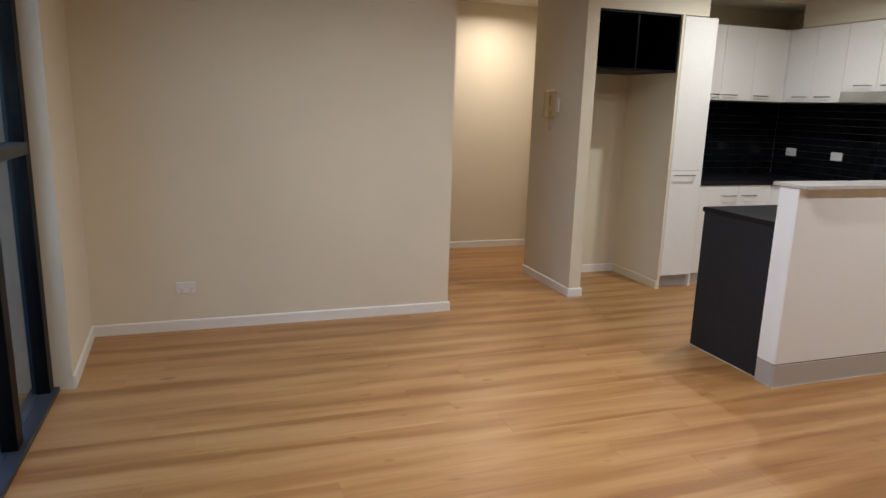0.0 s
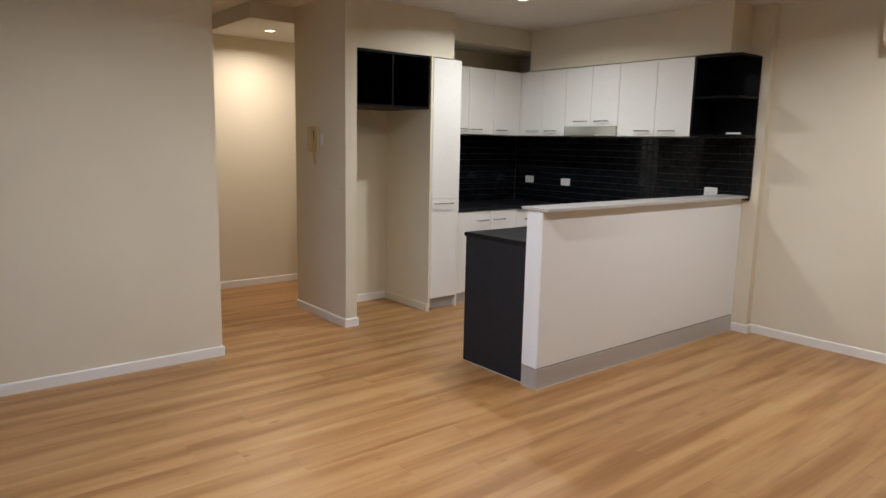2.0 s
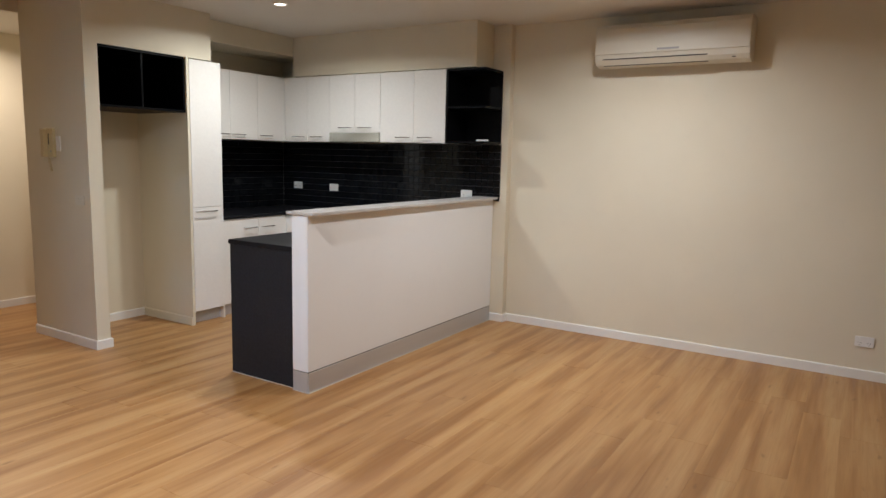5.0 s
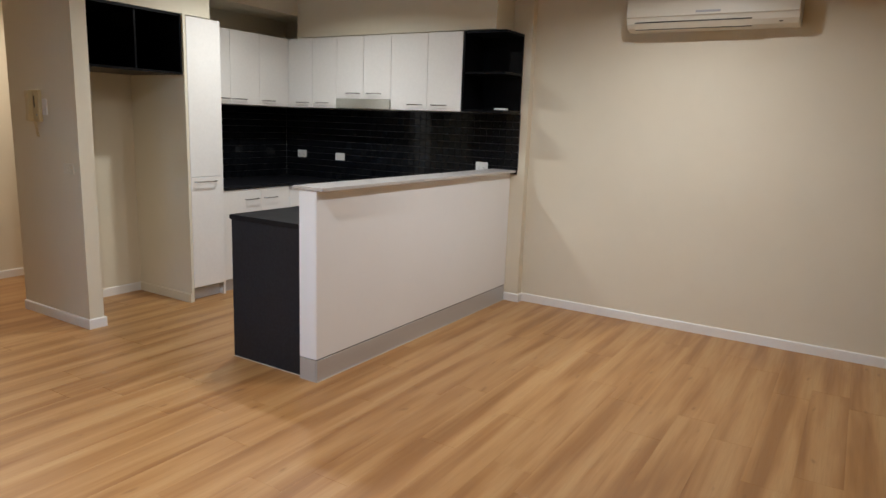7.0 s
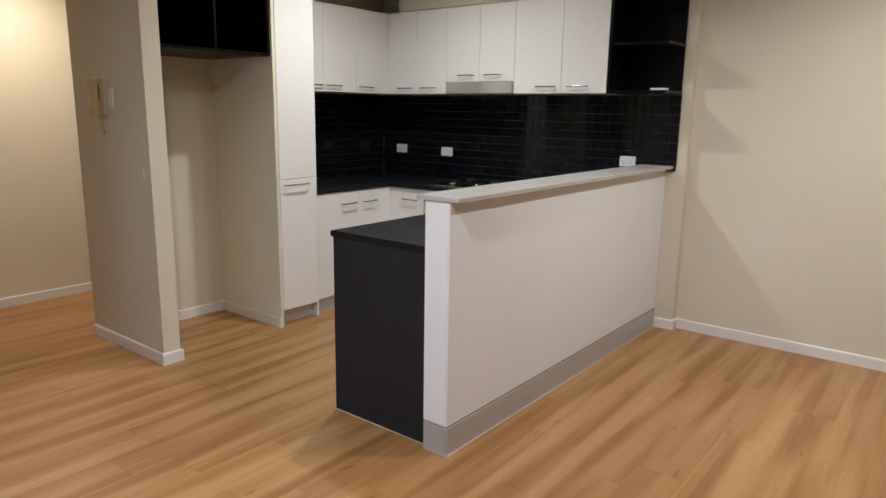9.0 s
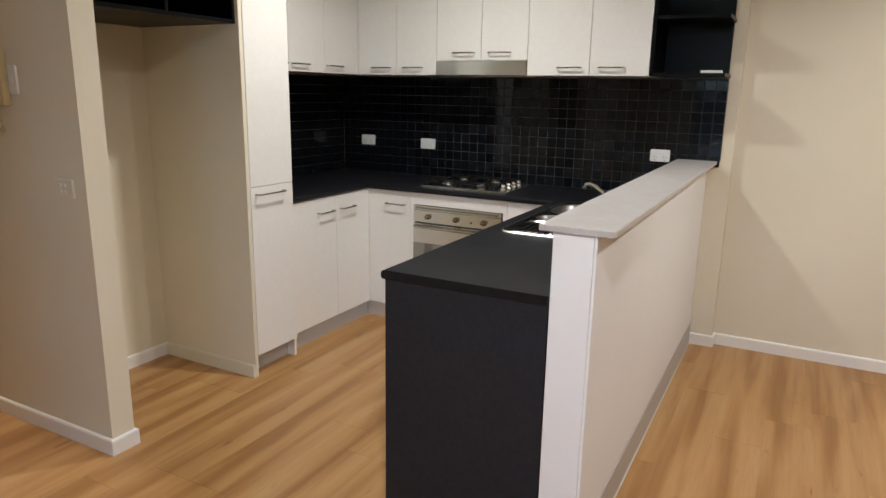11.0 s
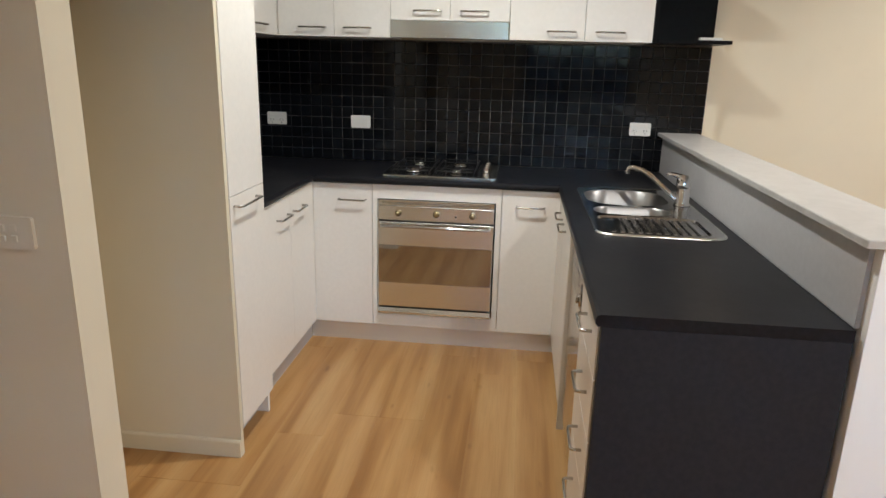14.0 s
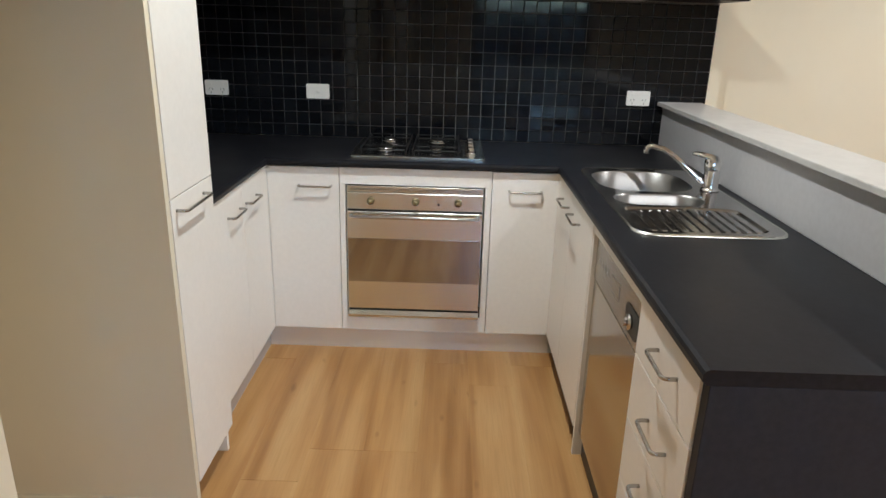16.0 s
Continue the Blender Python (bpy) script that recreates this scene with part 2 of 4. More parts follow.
def rounded(x0, x1, y0, y1, r, seg=6):
    """The outline of a rectangle with round corners."""
    out = []
    for cx, cy, a0 in ((x1 - r, y1 - r, 0), (x0 + r, y1 - r, 90), (x0 + r, y0 + r, 180), (x1 - r, y0 + r, 270)):
        for i in range(seg + 1):
            a = radians(a0 + 90 * i / seg)
            out.append((cx + r * math.cos(a), cy + r * math.sin(a)))
    return out


def mesh_of(bm, name, mat):
    me = bpy.data.meshes.new(name)
    bm.to_mesh(me)
    bm.free()
    me.materials.append(mat)
    return me


def part(name, bm, mat, parent, label="", smooth=False):
    ob = new(name, mesh_of(bm, name, mat))
    if smooth:
        ob.data.shade_smooth()
    ob.parent = parent
    if label:
        ob["label"] = label
    return ob


def thing(name, label, category, group="", at=(0, 0, 0)):
    ob = new(name)
    ob.empty_display_size = 0.05
    ob.location = at
    return tagged(ob, label, category, group)


def setting(name, bm, mat, label, category):
    return tagged(new(name, mesh_of(bm, name, mat)), label, category, "", "structure")


# ---- the shell ----
setting("subfloor", box(-1.0, 5.9, -2.5, 6.9, -0.2, -0.012), SLAB, "dark screed under the floor boards", "floor")
setting("ceiling", box(-1.0, 5.9, -2.5, 6.9, CEIL, CEIL + 0.15), CEILING, "white painted flat plaster ceiling", "ceiling")
setting("wall_north", box(-0.90, 1.593, 4.495, 4.60, -0.012, CEIL), WALL, "cream painted plaster living room wall", "wall")
setting("wall_return", prism([(-0.90, 3.672), (-0.724, 3.672), (-0.760, 4.495), (-0.90, 4.495)], "z", -0.012, CEIL), WALL, "cream painted short wall beside the window", "wall")
setting("wall_west_south", box(-0.90, -0.762, -2.4, 2.10, -0.012, CEIL), WALL, "cream painted wall beside the window", "wall")
setting("wall_south", box(-0.90, 5.50, -2.5, -2.4, -0.012, CEIL), WALL, "cream painted plaster wall", "wall")
setting("wall_east", box(5.342, 5.50, -2.4, 2.595, -0.012, CEIL), WALL, "cream painted plaster wall under the air conditioner", "wall")
setting("wall_kitchen_east", box(5.272, 5.50, 2.595, 5.47, -0.012, CEIL), WALL, "cream painted kitchen wall behind the tiles", "wall")
setting("wall_kitchen_north", box(2.772, 5.272, 5.335, 5.47, -0.012, CEIL), WALL, "cream painted kitchen and fridge recess wall", "wall")
setting("wall_pillar", box(2.668, 2.772, 4.626, 5.47, -0.012, CEIL), WALL, "cream painted wall end with an intercom", "wall")
setting("wall_hall_north", box(-0.90, 5.50, 6.57, 6.75, -0.012, CEIL), WALL, "cream painted hall wall lit from above", "wall")
setting("wall_hall_west", box(-0.90, -0.80, 4.60, 6.57, -0.012, CEIL), WALL, "cream painted hall end wall", "wall")
setting("wall_hall_east", box(5.40, 5.50, 5.47, 6.57, -0.012, CEIL), WALL, "cream painted hall end wall", "wall")
setting("ceiling_hall", box(2.27, 5.40, 5.475, 6.57, 2.49, CEIL), CEILING, "lowered white plaster hall ceiling", "ceiling")
setting("bulkhead_fridge", box(2.772, 3.802, 4.681, 5.335, 2.235, CEIL), WALL, "cream painted bulkhead over the fridge recess", "wall")
setting("bulkhead_kitchen_north", box(3.802, 5.272, 4.875, 5.335, 2.437, CEIL), WALL, "cream painted bulkhead with a dark recess below", "wall")
setting("bulkhead_kitchen_east", box(4.965, 5.272, 2.765, 4.875, 2.238, CEIL), WALL, "cream painted bulkhead over the wall cabinets", "wall")
setting("recess_wall", box(3.537, 3.560, 4.661, 5.335, -0.012, 2.235), WALL, "cream painted fridge recess side panel", "wall")


def skirting(pts, h=0.07, t=0.013):
    """A skirting board along a line of floor points, thick to the left of the way walked, with a rounded top."""
    bm = bmesh.new()
    P = [Vector((*p, 0)) for p in pts]
    prof = [(0, 0), (t, 0), (t, h - 0.008), (t - 0.003, h - 0.002), (t - 0.007, h), (0, h)]
    rings = []
    for i, p in enumerate(P):
        n = []
        for a, b in ((i - 1, i), (i, i + 1)):
            if a >= 0 and b < len(P):
                d = (P[b] - P[a]).normalized()
                n.append(Vector((-d.y, d.x, 0)))
        m = n[0] if len(n) == 1 else (n[0] + n[1]) / (1 + n[0].dot(n[1]))
        rings.append([bm.verts.new(p + m * o + Vector((0, 0, z))) for o, z in prof])
    for A, B in zip(rings, rings[1:]):
        for j in range(len(prof)):
            bm.faces.new((A[j], A[(j + 1) % len(prof)], B[(j + 1) % len(prof)], B[j]))
    bm.faces.new(rings[0])
    bm.faces.new(rings[-1][::-1])
    bmesh.ops.recalc_face_normals(bm, faces=bm.faces)
    return bm


for pts in ([(1.593, 4.60), (1.593, 4.495), (-0.760, 4.495), (-0.724, 3.674)], [(5.342, -2.4), (5.342, 2.595), (5.272, 2.595), (5.272, 2.722)],
            [(5.40, 6.57), (-0.80, 6.57)], [(3.537, 5.321), (3.537, 5.335), (2.772, 5.335), (2.772, 4.626), (2.668, 4.626), (2.668, 5.47)],
            [(-0.762, -2.4), (5.342, -2.4)]):
    setting("baseboard", skirting(pts), TRIM, "white painted skirting board along the wall", "skirting")
setting("baseboard", skirting([(3.537, 4.6615), (3.537, 5.3205)]), WALL, "cream painted skirting board in the fridge recess", "skirting")

# ---- kitchen ----
TOP, WT = 0.908, 0.031
FX, FY, PY = 4.690, 4.716, 3.446      # door fronts of the oven run, the long run and the bar run


def handle(parent, centre, along, out, length=0.14, depth=0.03, r=0.0047):
    """A bow handle: two feet and a bar with round bends."""
    c, a, o = Vector(centre), Vector(along).normalized(), Vector(out).normalized()
    h = length / 2
    pts = [c - a * h, c - a * h + o * (depth * 0.6)]
    for q in (30, 60):
        pts.append(c - a * (h - 0.012 * (1 - math.cos(radians(q)))) + o * (depth * 0.6 + 0.012 * math.sin(radians(q))))
    pts += [c - a * (h - 0.012) + o * depth]
    pts += [c + a * (h - 0.012) + o * depth]
    for q in (60, 30):
        pts.append(c + a * (h - 0.012 * (1 - math.cos(radians(q)))) + o * (depth * 0.6 + 0.012 * math.sin(radians(q))))
    pts += [c + a * h + o * (depth * 0.6), c + a * h]
    return part("handle", rod(pts, r), SATIN, parent, "satin nickel bow handle", True)


def front(parent, name, x0, x1, y0, y1, z0, z1):
    return part(name, box(x0, x1, y0, y1, z0, z1, 0.0009), DOOR, parent)


# pantry
pantry = thing("pantry_cabinet", "tall narrow white pantry cabinet beside the fridge recess", "cabinet")
part("body", box(3.562, 3.876, 4.678, 5.33, 0.11, 2.223), CARCASS, pantry)
part("side_panel", box(3.877, 3.896, 4.684, 5.33, 0.0, 2.225, 0.001), DOOR, pantry)
part("kickboard", box(3.562, 3.876, 4.735, 4.75, 0.0, 0.11), STEELX, pantry, "brushed metal kickboard")
d = front(pantry, "door", 3.562, 3.875, 4.658, 4.676, 0.115, 1.008)
d2 = front(pantry, "door", 3.562, 3.875, 4.658, 4.676, 1.011, 2.223)
handle(d, (3.695, 4.658, 0.972), (1, 0, 0), (0, -1, 0), 0.2)

# open cabinet over the fridge recess
oc = thing("open_cabinet", "black open cabinet with two bays above the fridge recess", "cabinet")
for n, b in (("top_panel", (2.774, 3.535, 4.68, 5.325, 2.214, 2.233)), ("bottom_panel", (2.774, 3.535, 4.68, 5.325, 1.790, 1.808)), ("side_panel", (2.774, 2.790, 4.68, 5.325, 1.808, 2.214)),
             ("side_panel", (3.519, 3.535, 4.68, 5.325, 1.808, 2.214)), ("divider", (3.158, 3.174, 4.70, 5.31, 1.808, 2.214)), ("back_panel", (2.790, 3.519, 5.31, 5.325, 1.808, 2.214))):
    part(n, box(*b, 0.001), BLACK, oc)

# base cabinets
ZB, ZT = 0.106, TOP - WT - 0.006


def base_unit(label, x0, x1, y0, y1, top=TOP - WT - 0.002):
    t = thing("base_cabinet", label, "cabinet", "base cabinets of the kitchen")
    part("body", box(x0, x1, y0, y1, ZB, top), CARCASS, t)
    return t


u = base_unit("white two-door base cabinet beside the pantry", 3.898, 4.70, FY + 0.02, 5.32)
for a, b, hx in ((3.898, 4.335, 4.228), (4.338, 4.686, 4.445)):
    d = front(u, "door", a, b, FY, FY + 0.018, ZB, ZT)
    handle(d, (hx, FY, 0.785), (1, 0, 0), (0, -1, 0))
part("kickboard", box(3.898, 4.714, 4.748, 4.76, 0.0, ZB - 0.001), STEELX, u, "brushed metal kickboard")
part("corner_post", box(4.6875, 4.7095, 4.7145, 4.735, ZB, ZT), DOOR, u)
u = base_unit("white one-door base cabinet beside the oven", FX + 0.02, 5.26, 4.402, 4.73)
d = front(u, "door", FX, FX + 0.018, 4.402, FY - 0.003, ZB, ZT)
handle(d, (FX, 4.506, 0.79), (0, 1, 0), (-1, 0, 0))
u = base_unit("white oven housing cabinet under the hob", FX + 0.30, 5.26, 3.735, 4.40)
part("rail", box(FX, FX + 0.018, 3.736, 4.399, 0.800, ZT + 0.005, 0.001), DOOR, u)
part("rail", box(FX, FX + 0.018, 3.736, 4.399, ZB, 0.177, 0.001), DOOR, u)
part("stile", box(FX, FX + 0.018, 3.736, 3.763, 0.177, 0.800, 0.001), DOOR, u)
part("stile", box(FX, FX + 0.018, 4.374, 4.399, 0.177, 0.800, 0.001), DOOR, u)
part("kickboard", box(4.715, 4.727, 3.405, 4.747, 0.0, ZB - 0.001), KICKSTEEL, u, "brushed steel kickboard")
u = base_unit("white one-door base cabinet between the oven and the sink", FX + 0.02, 5.26, 3.43, 3.733)
d = front(u, "door", FX, FX + 0.018, 3.441, 3.733, ZB, ZT)
handle(d, (FX, 3.59, 0.79), (0, 1, 0), (-1, 0, 0))
u = base_unit("white sink cabinet with two doors", 3.944, 4.688, 2.90, PY - 0.02, 0.70)
for a, b, hx in ((4.352, 4.686, 4.47), (3.944, 4.349, 4.235)):
    d = front(u, "door", a, b, PY - 0.018, PY, ZB, ZT)
    handle(d, (hx, PY, 0.80), (1, 0, 0), (0, 1, 0))
part("kickboard", box(3.943, 4.714, 3.400, 3.412, 0.0, ZB - 0.001), DARKPLASTIC, u, "dark metal kickboard")
part("side_panel", box(3.926, 3.942, 2.90, PY - 0.002, 0.0, TOP - WT - 0.002), DOOR, u)
u = base_unit("white four-drawer base cabinet at the end of the bar", 2.948, 3.345, 2.90, PY - 0.02)
for z0, z1, hz in ((ZB, 0.354, 0.268), (0.357, 0.535, 0.447), (0.538, 0.715, 0.627), (0.718, ZT, 0.806)):
    d = front(u, "drawer", 2.946, 3.346, PY - 0.018, PY, z0, z1)
    handle(d, (3.119, PY, hz), (1, 0, 0), (0, 1, 0), 0.128)
part("kickboard", box(2.946, 3.345, 3.400, 3.412, 0.0, ZB - 0.001), DARKPLASTIC, u, "dark metal kickboard")
part("end_panel", box(2.9115, 2.943, 2.866, PY - 0.004, 0.0, TOP - WT - 0.001, 0.0015), ENDGREY, u, "matt charcoal laminate end panel")

# dishwasher, set back behind the fronts under a white rail
dw = thing("dishwasher", "brushed steel built-in dishwasher with a reflective front", "dishwasher")
w0, w1, WY = 3.352, 3.922, PY - 0.014
DWSTEEL = brushed("dishwasher_steel", (0.52, 0.49, 0.44), 0.12, 0, 60)
DWPANEL = brushed("dishwasher_panel_steel", (0.46, 0.44, 0.41), 0.26, 0, 60)
part("body", box(w0 + 0.004, w1 - 0.004, 2.90, WY - 0.030, 0.05, 0.845), CARCASS, dw)
part("door", box(w0 + 0.003, w1 - 0.003, WY - 0.028, WY, ZB, 0.692, 0.004, 2), DWSTEEL, dw, "polished steel door")
cp = part("control_panel", box(w0 + 0.003, w1 - 0.003, WY - 0.028, WY + 0.002, 0.695, 0.842, 0.004, 2), DWPANEL, dw, "grey steel control panel")
part("grip_pocket", prism(rounded(w0 + 0.035, w0 + 0.155, 0.715, 0.790, 0.02, 4), "y", WY + 0.0015, WY + 0.0035), DARKPLASTIC, cp, "dark moulded grip")
part("latch", disc(disc(bmesh.new(), pose(w0 + 0.095, WY + 0.008, 0.752, 90), 0.022, 0.019, 0.012), pose(w0 + 0.095, WY + 0.018, 0.752, 90), 0.012, 0.010, 0.010), SATIN, cp, "round grey knob", True)
part("display", prism(rounded(w0 + 0.235, w0 + 0.335, 0.745, 0.795, 0.006, 3), "y", WY + 0.0015, WY + 0.003), GREYPLASTIC, cp)
part("display_window", box(w0 + 0.239, w0 + 0.331, WY + 0.003, WY + 0.0036, 0.749, 0.791), DWPANEL, cp)
for i in range(4):
    part("button", box(w0 + 0.385 + i * 0.037, w0 + 0.400 + i * 0.037, WY + 0.0015, WY + 0.004, 0.768, 0.780, 0.001), GREYPLASTIC, cp)
    part("button_mark", box(w0 + 0.386 + i * 0.037, w0 + 0.399 + i * 0.037, WY + 0.0015, WY + 0.0025, 0.786, 0.789), GREYPLASTIC, cp)
part("plinth", box(w0, w1, 3.400, 3.412, 0.0, ZB - 0.002), DARKPLASTIC, dw)
u = thing("rail_panel", "white laminate rail above the dishwasher under the worktop", "panel")
part("rail", box(w0 - 0.004, w1 + 0.002, PY - 0.09, PY, 0.848, ZT, 0.001), DOOR, u)

# worktop, one U-shaped sheet with a bullnose
def worktop():
    bm = bmesh.new()
    fx, fy, py = FX - 0.022, FY - 0.012, PY + 0.012
    out = [(3.898, 5.326), (3.898, fy), (fx, fy), (fx, py), (2.910, py), (2.910, 2.866), (5.264, 2.866), (5.264, 5.326)]
    lay = [(0.006, TOP - WT), (0.0, TOP - WT + 0.008), (0.0, TOP - 0.012), (0.0035, TOP - 0.004), (0.012, TOP)]
    edge = {1, 2, 3}

    def inset(i, d):
        """Corner i pushed in by d from the open edges only."""
        n = len(out)
        p = Vector(out[i])
        for a, b in ((i - 1, i), (i, i + 1)):
            if a % n in edge:
                q = (Vector(out[b % n]) - Vector(out[a % n])).normalized()
                p += Vector((-q.y, q.x)) * d
        return p
    rings = [[bm.verts.new((*inset(i, d), z)) for i in range(len(out))] for d, z in lay]
    em = bmesh.new()
    er = [[em.verts.new(v.co) for v in ring] for ring in rings]
    for A, B in zip(er, er[1:]):
        for j in range(len(out)):
            k = (j + 1) % len(out)
            em.faces.new((A[j], A[k], B[k], B[j]))
    bmesh.ops.recalc_face_normals(em, faces=em.faces)
    hole = []
    for ring in (rings[-1], rings[0]):
        cut = [bm.verts.new((x, y, ring[0].co.z)) for x, y in rounded(3.725, 4.625, 2.932, 3.358, 0.05)]
        hole.append(cut)
        edges = [bm.edges.get((r[i], r[(i + 1) % len(r)])) or bm.edges.new((r[i], r[(i + 1) % len(r)])) for r in (ring, cut) for i in range(len(r))]
        bmesh.ops.triangle_fill(bm, use_beauty=True, edges=edges)
    for j in range(len(hole[0])):
        k = (j + 1) % len(hole[0])
        bm.faces.new((hole[0][j], hole[0][k], hole[1][k], hole[1][j]))
    bmesh.ops.recalc_face_normals(bm, faces=bm.faces)
    loose = [v for v in bm.verts if not v.link_faces]
    bmesh.ops.delete(bm, geom=loose, context="VERTS")
    return bm, em


wt = thing("worktop", "charcoal laminate worktop with rounded front edge on the base cabinets", "worktop")
top_bm, edge_bm = worktop()
part("top", top_bm, CHARCOAL, wt)
part("front_edge", edge_bm, CHARCOAL, wt, "rounded charcoal edge")

# bar wall and its cap
CT, CB = 1.131, 1.112
setting("bar_wall", box(2.900, 5.272, 2.734, 2.853, 0.0, CB - 0.001), PANEL, "low white painted wall behind the kitchen bench", "wall")
setting("bar_panel", box(2.888, 5.270, 2.724, 2.733, 0.137, CB - 0.001, 0.001), PANEL, "smooth white panel on the bar wall", "wall")
setting("bar_panel_end", box(2.888, 2.899, 2.734, 2.854, 0.137, CB - 0.001, 0.001), PANEL, "white end panel of the bar wall", "wall")
setting("bar_kickboard", box(2.891, 5.258, 2.722, 2.733, 0.0, 0.131, 0.001), STEELX, "brushed metal kickboard under the bar panel", "skirting")
setting("bar_kickboard_end", box(2.889, 2.899, 2.7335, 2.854, 0.0, 0.131, 0.001), STEELX, "brushed metal kickboard at the bar end", "skirting")
for n, b in (("bar_sealant", (2.885, 5.258, 2.7165, 2.7215)), ("bar_sealant_end", (2.8845, 2.8885, 2.722, 2.854)), ("bench_sealant", (2.9070, 2.9110, 2.857, 3.44))):
    setting(n, box(*b, 0.0, 0.005, 0.001), SEALANT, "pale sealant bead along the floor", "sealant")
# the wall behind the gap is white, so a dark strip paints its shade
setting("bar_gap_shade", box(2.8925, 5.258, 2.7265, 2.7335, 0.1312, 0.1368), DARKPLASTIC, "dark strip set between bar panel and kickboard as the gap's shade", "skirting")
# kitchen side of the bar wall, greyer than the outer panel
setting("bar_inner_face", box(2.924, 5.262, 2.8535, 2.8655, TOP + 0.001, CB - 0.001), BARGREY, "pale grey inner face of the bar wall behind the sink", "wall")
cap = thing("bar_top", "pale mottled stone-look bar top on the low wall", "bar top")
part("slab", box(2.882, 5.271, 2.676, 2.893, CB, CT, 0.002), STONE, cap)
part("edge_strip", box(2.892, 5.271, 2.6735, 2.6755, CB, CT - 0.001, 0.0008), STONE, cap)
part("edge_strip", box(2.880, 5.262, 2.8935, 2.8955, CB, CT - 0.001, 0.0008), STONE, cap)
part("edge_strip", box(2.8795, 2.8815, 2.7005, 2.893, CB, CT - 0.001, 0.0008), STONE, cap)
part("edge_strip", prism([(2.672, CB + 0.006), (2.690, CB - 0.001), (2.697, CB + 0.004), (2.698, CT - 0.001), (2.673, CT - 0.001)], "x", 2.8785, 2.8812), STONE, cap, "chipped loose end of the edge strip")

# wall cabinets
UX, UY, UB, UT = 4.925, 4.955, 1.598, 2.225


def wall_unit(label, x0, x1, y0, y1, z0):
    t = thing("wall_cabinet", label, "cabinet", "wall cabinets of the kitchen")
    part("body", box(x0, x1, y0, y1, z0, UT), CARCASS, t)
    return t


u = wall_unit("white wall cabinet with three doors beside the pantry", 3.898, 4.905, UY + 0.02, 5.325, UB)
for a, b, hx in ((3.899, 4.225, 4.13), (4.228, 4.56, 4.32), (4.563, 4.922, 4.66)):
    d = front(u, "door", a, b, UY, UY + 0.018, UB, UT)
    handle(d, (hx, UY, UB + 0.045), (1, 0, 0), (0, -1, 0))
part("corner_post", box(4.9235, 4.944, 4.9525, 4.975, UB, UT), DOOR, u)
cols = [4.950, 4.650, 4.354, 4.046, 3.744, 3.369, 3.036]
for i, lab in ((0, "white two-door wall cabinet in the corner"), (2, "white two-door wall cabinet over the range hood"), (4, "white two-door wall cabinet beside the open shelves")):
    zb = 1.686 if i == 2 else UB
    u = wall_unit(lab, UX + 0.02, 5.262, cols[i + 2] + 0.001, cols[i] - 0.001 + (0.3 if i == 0 else 0), zb)
    for j, side in ((i, -1), (i + 1, 1)):
        a, b = cols[j + 1], cols[j]
        d = front(u, "door", UX, UX + 0.018, a + 0.0015, b - 0.0015, zb, UT)
        hy = (a + 0.115) if side < 0 else (b - 0.125)
        handle(d, (UX, hy, zb + 0.045), (0, 1, 0), (-1, 0, 0))

hood = thing("range_hood", "slide-out stainless steel range hood under the wall cabinet", "range hood")
part("body", box(4.945, 5.25, 3.75, 4.348, 1.62, 1.684), STEEL, hood)
part("front_strip", box(4.912, 4.943, 3.747, 4.352, 1.598, 1.683, 0.002), STEEL, hood, "brushed steel front strip")
part("filter", box(4.96, 5.22, 3.80, 4.30, 1.614, 1.62), GREYPLASTIC, hood)

sh = thing("open_shelves", "black open end shelves beside the wall cabinets", "shelf")
part("side_panel", box(4.927, 5.262, 3.016, 3.034, UB, UT, 0.001), BLACK, sh)
part("back_panel", box(5.250, 5.268, 2.662, 3.015, UB, UT, 0.001), BLACK, sh)
for z in (UB, 1.893, UT - 0.018):
    part("shelf", prism(rounded(4.93, 5.249, 2.650, 3.015, 0.012), "z", z, z + 0.018), BLACK, sh)
cover = tagged(new("plastic_cover", mesh_of(box(5.03, 5.06, 2.675, 2.785, UB + 0.0185, UB + 0.035, 0.003, 2), "plastic_cover", PLASTIC)), "small white plastic cover lying on the black shelf", "cover")

# oven
ov = thing("oven", "built-in stainless steel oven with a dark glass door", "oven")
OX = FX - 0.012
oy0, oy1 = 3.771, 4.367
part("body", box(FX + 0.002, FX + 0.28, oy0, oy1, 0.180, 0.796), DARKPLASTIC, ov)
panel = part("control_panel", box(OX, FX, oy0, oy1, 0.692, 0.767, 0.002), STEEL, ov, "brushed steel control panel")
vent = part("vent", box(OX + 0.002, FX, oy0, oy1, 0.769, 0.796, 0.001), STEEL, ov)
for i in range(72):
    y = oy0 + 0.02 + i * (oy1 - oy0 - 0.04) / 71
    part("slot", box(OX + 0.0005, OX + 0.003, y - 0.0018, y + 0.0018, 0.777, 0.788), DARKPLASTIC, vent)
for y in (4.262, 4.066, 3.880):
    kn = part("knob", disc(disc(bmesh.new(), pose(OX - 0.004, y, 0.731, 0, 90), 0.017, 0.017, 0.008), pose(OX - 0.018, y, 0.731, 0, 90), 0.011, 0.013, 0.022), BRASS, panel, "small brass-tinted metal knob", True)
part("indicator", disc(bmesh.new(), pose(OX - 0.001, 3.965, 0.722, 0, 90), 0.006, 0.006, 0.004, 12), DARKPLASTIC, panel)
door = part("door", box(OX - 0.006, FX, oy0, oy1, 0.222, 0.684, 0.002), STEEL, ov, "brushed steel door")
part("glass", box(OX - 0.0085, OX - 0.0055, oy0 + 0.003, oy1 - 0.003, 0.356, 0.560, 0.001), OVENGLASS, door, "dark reflective glass")
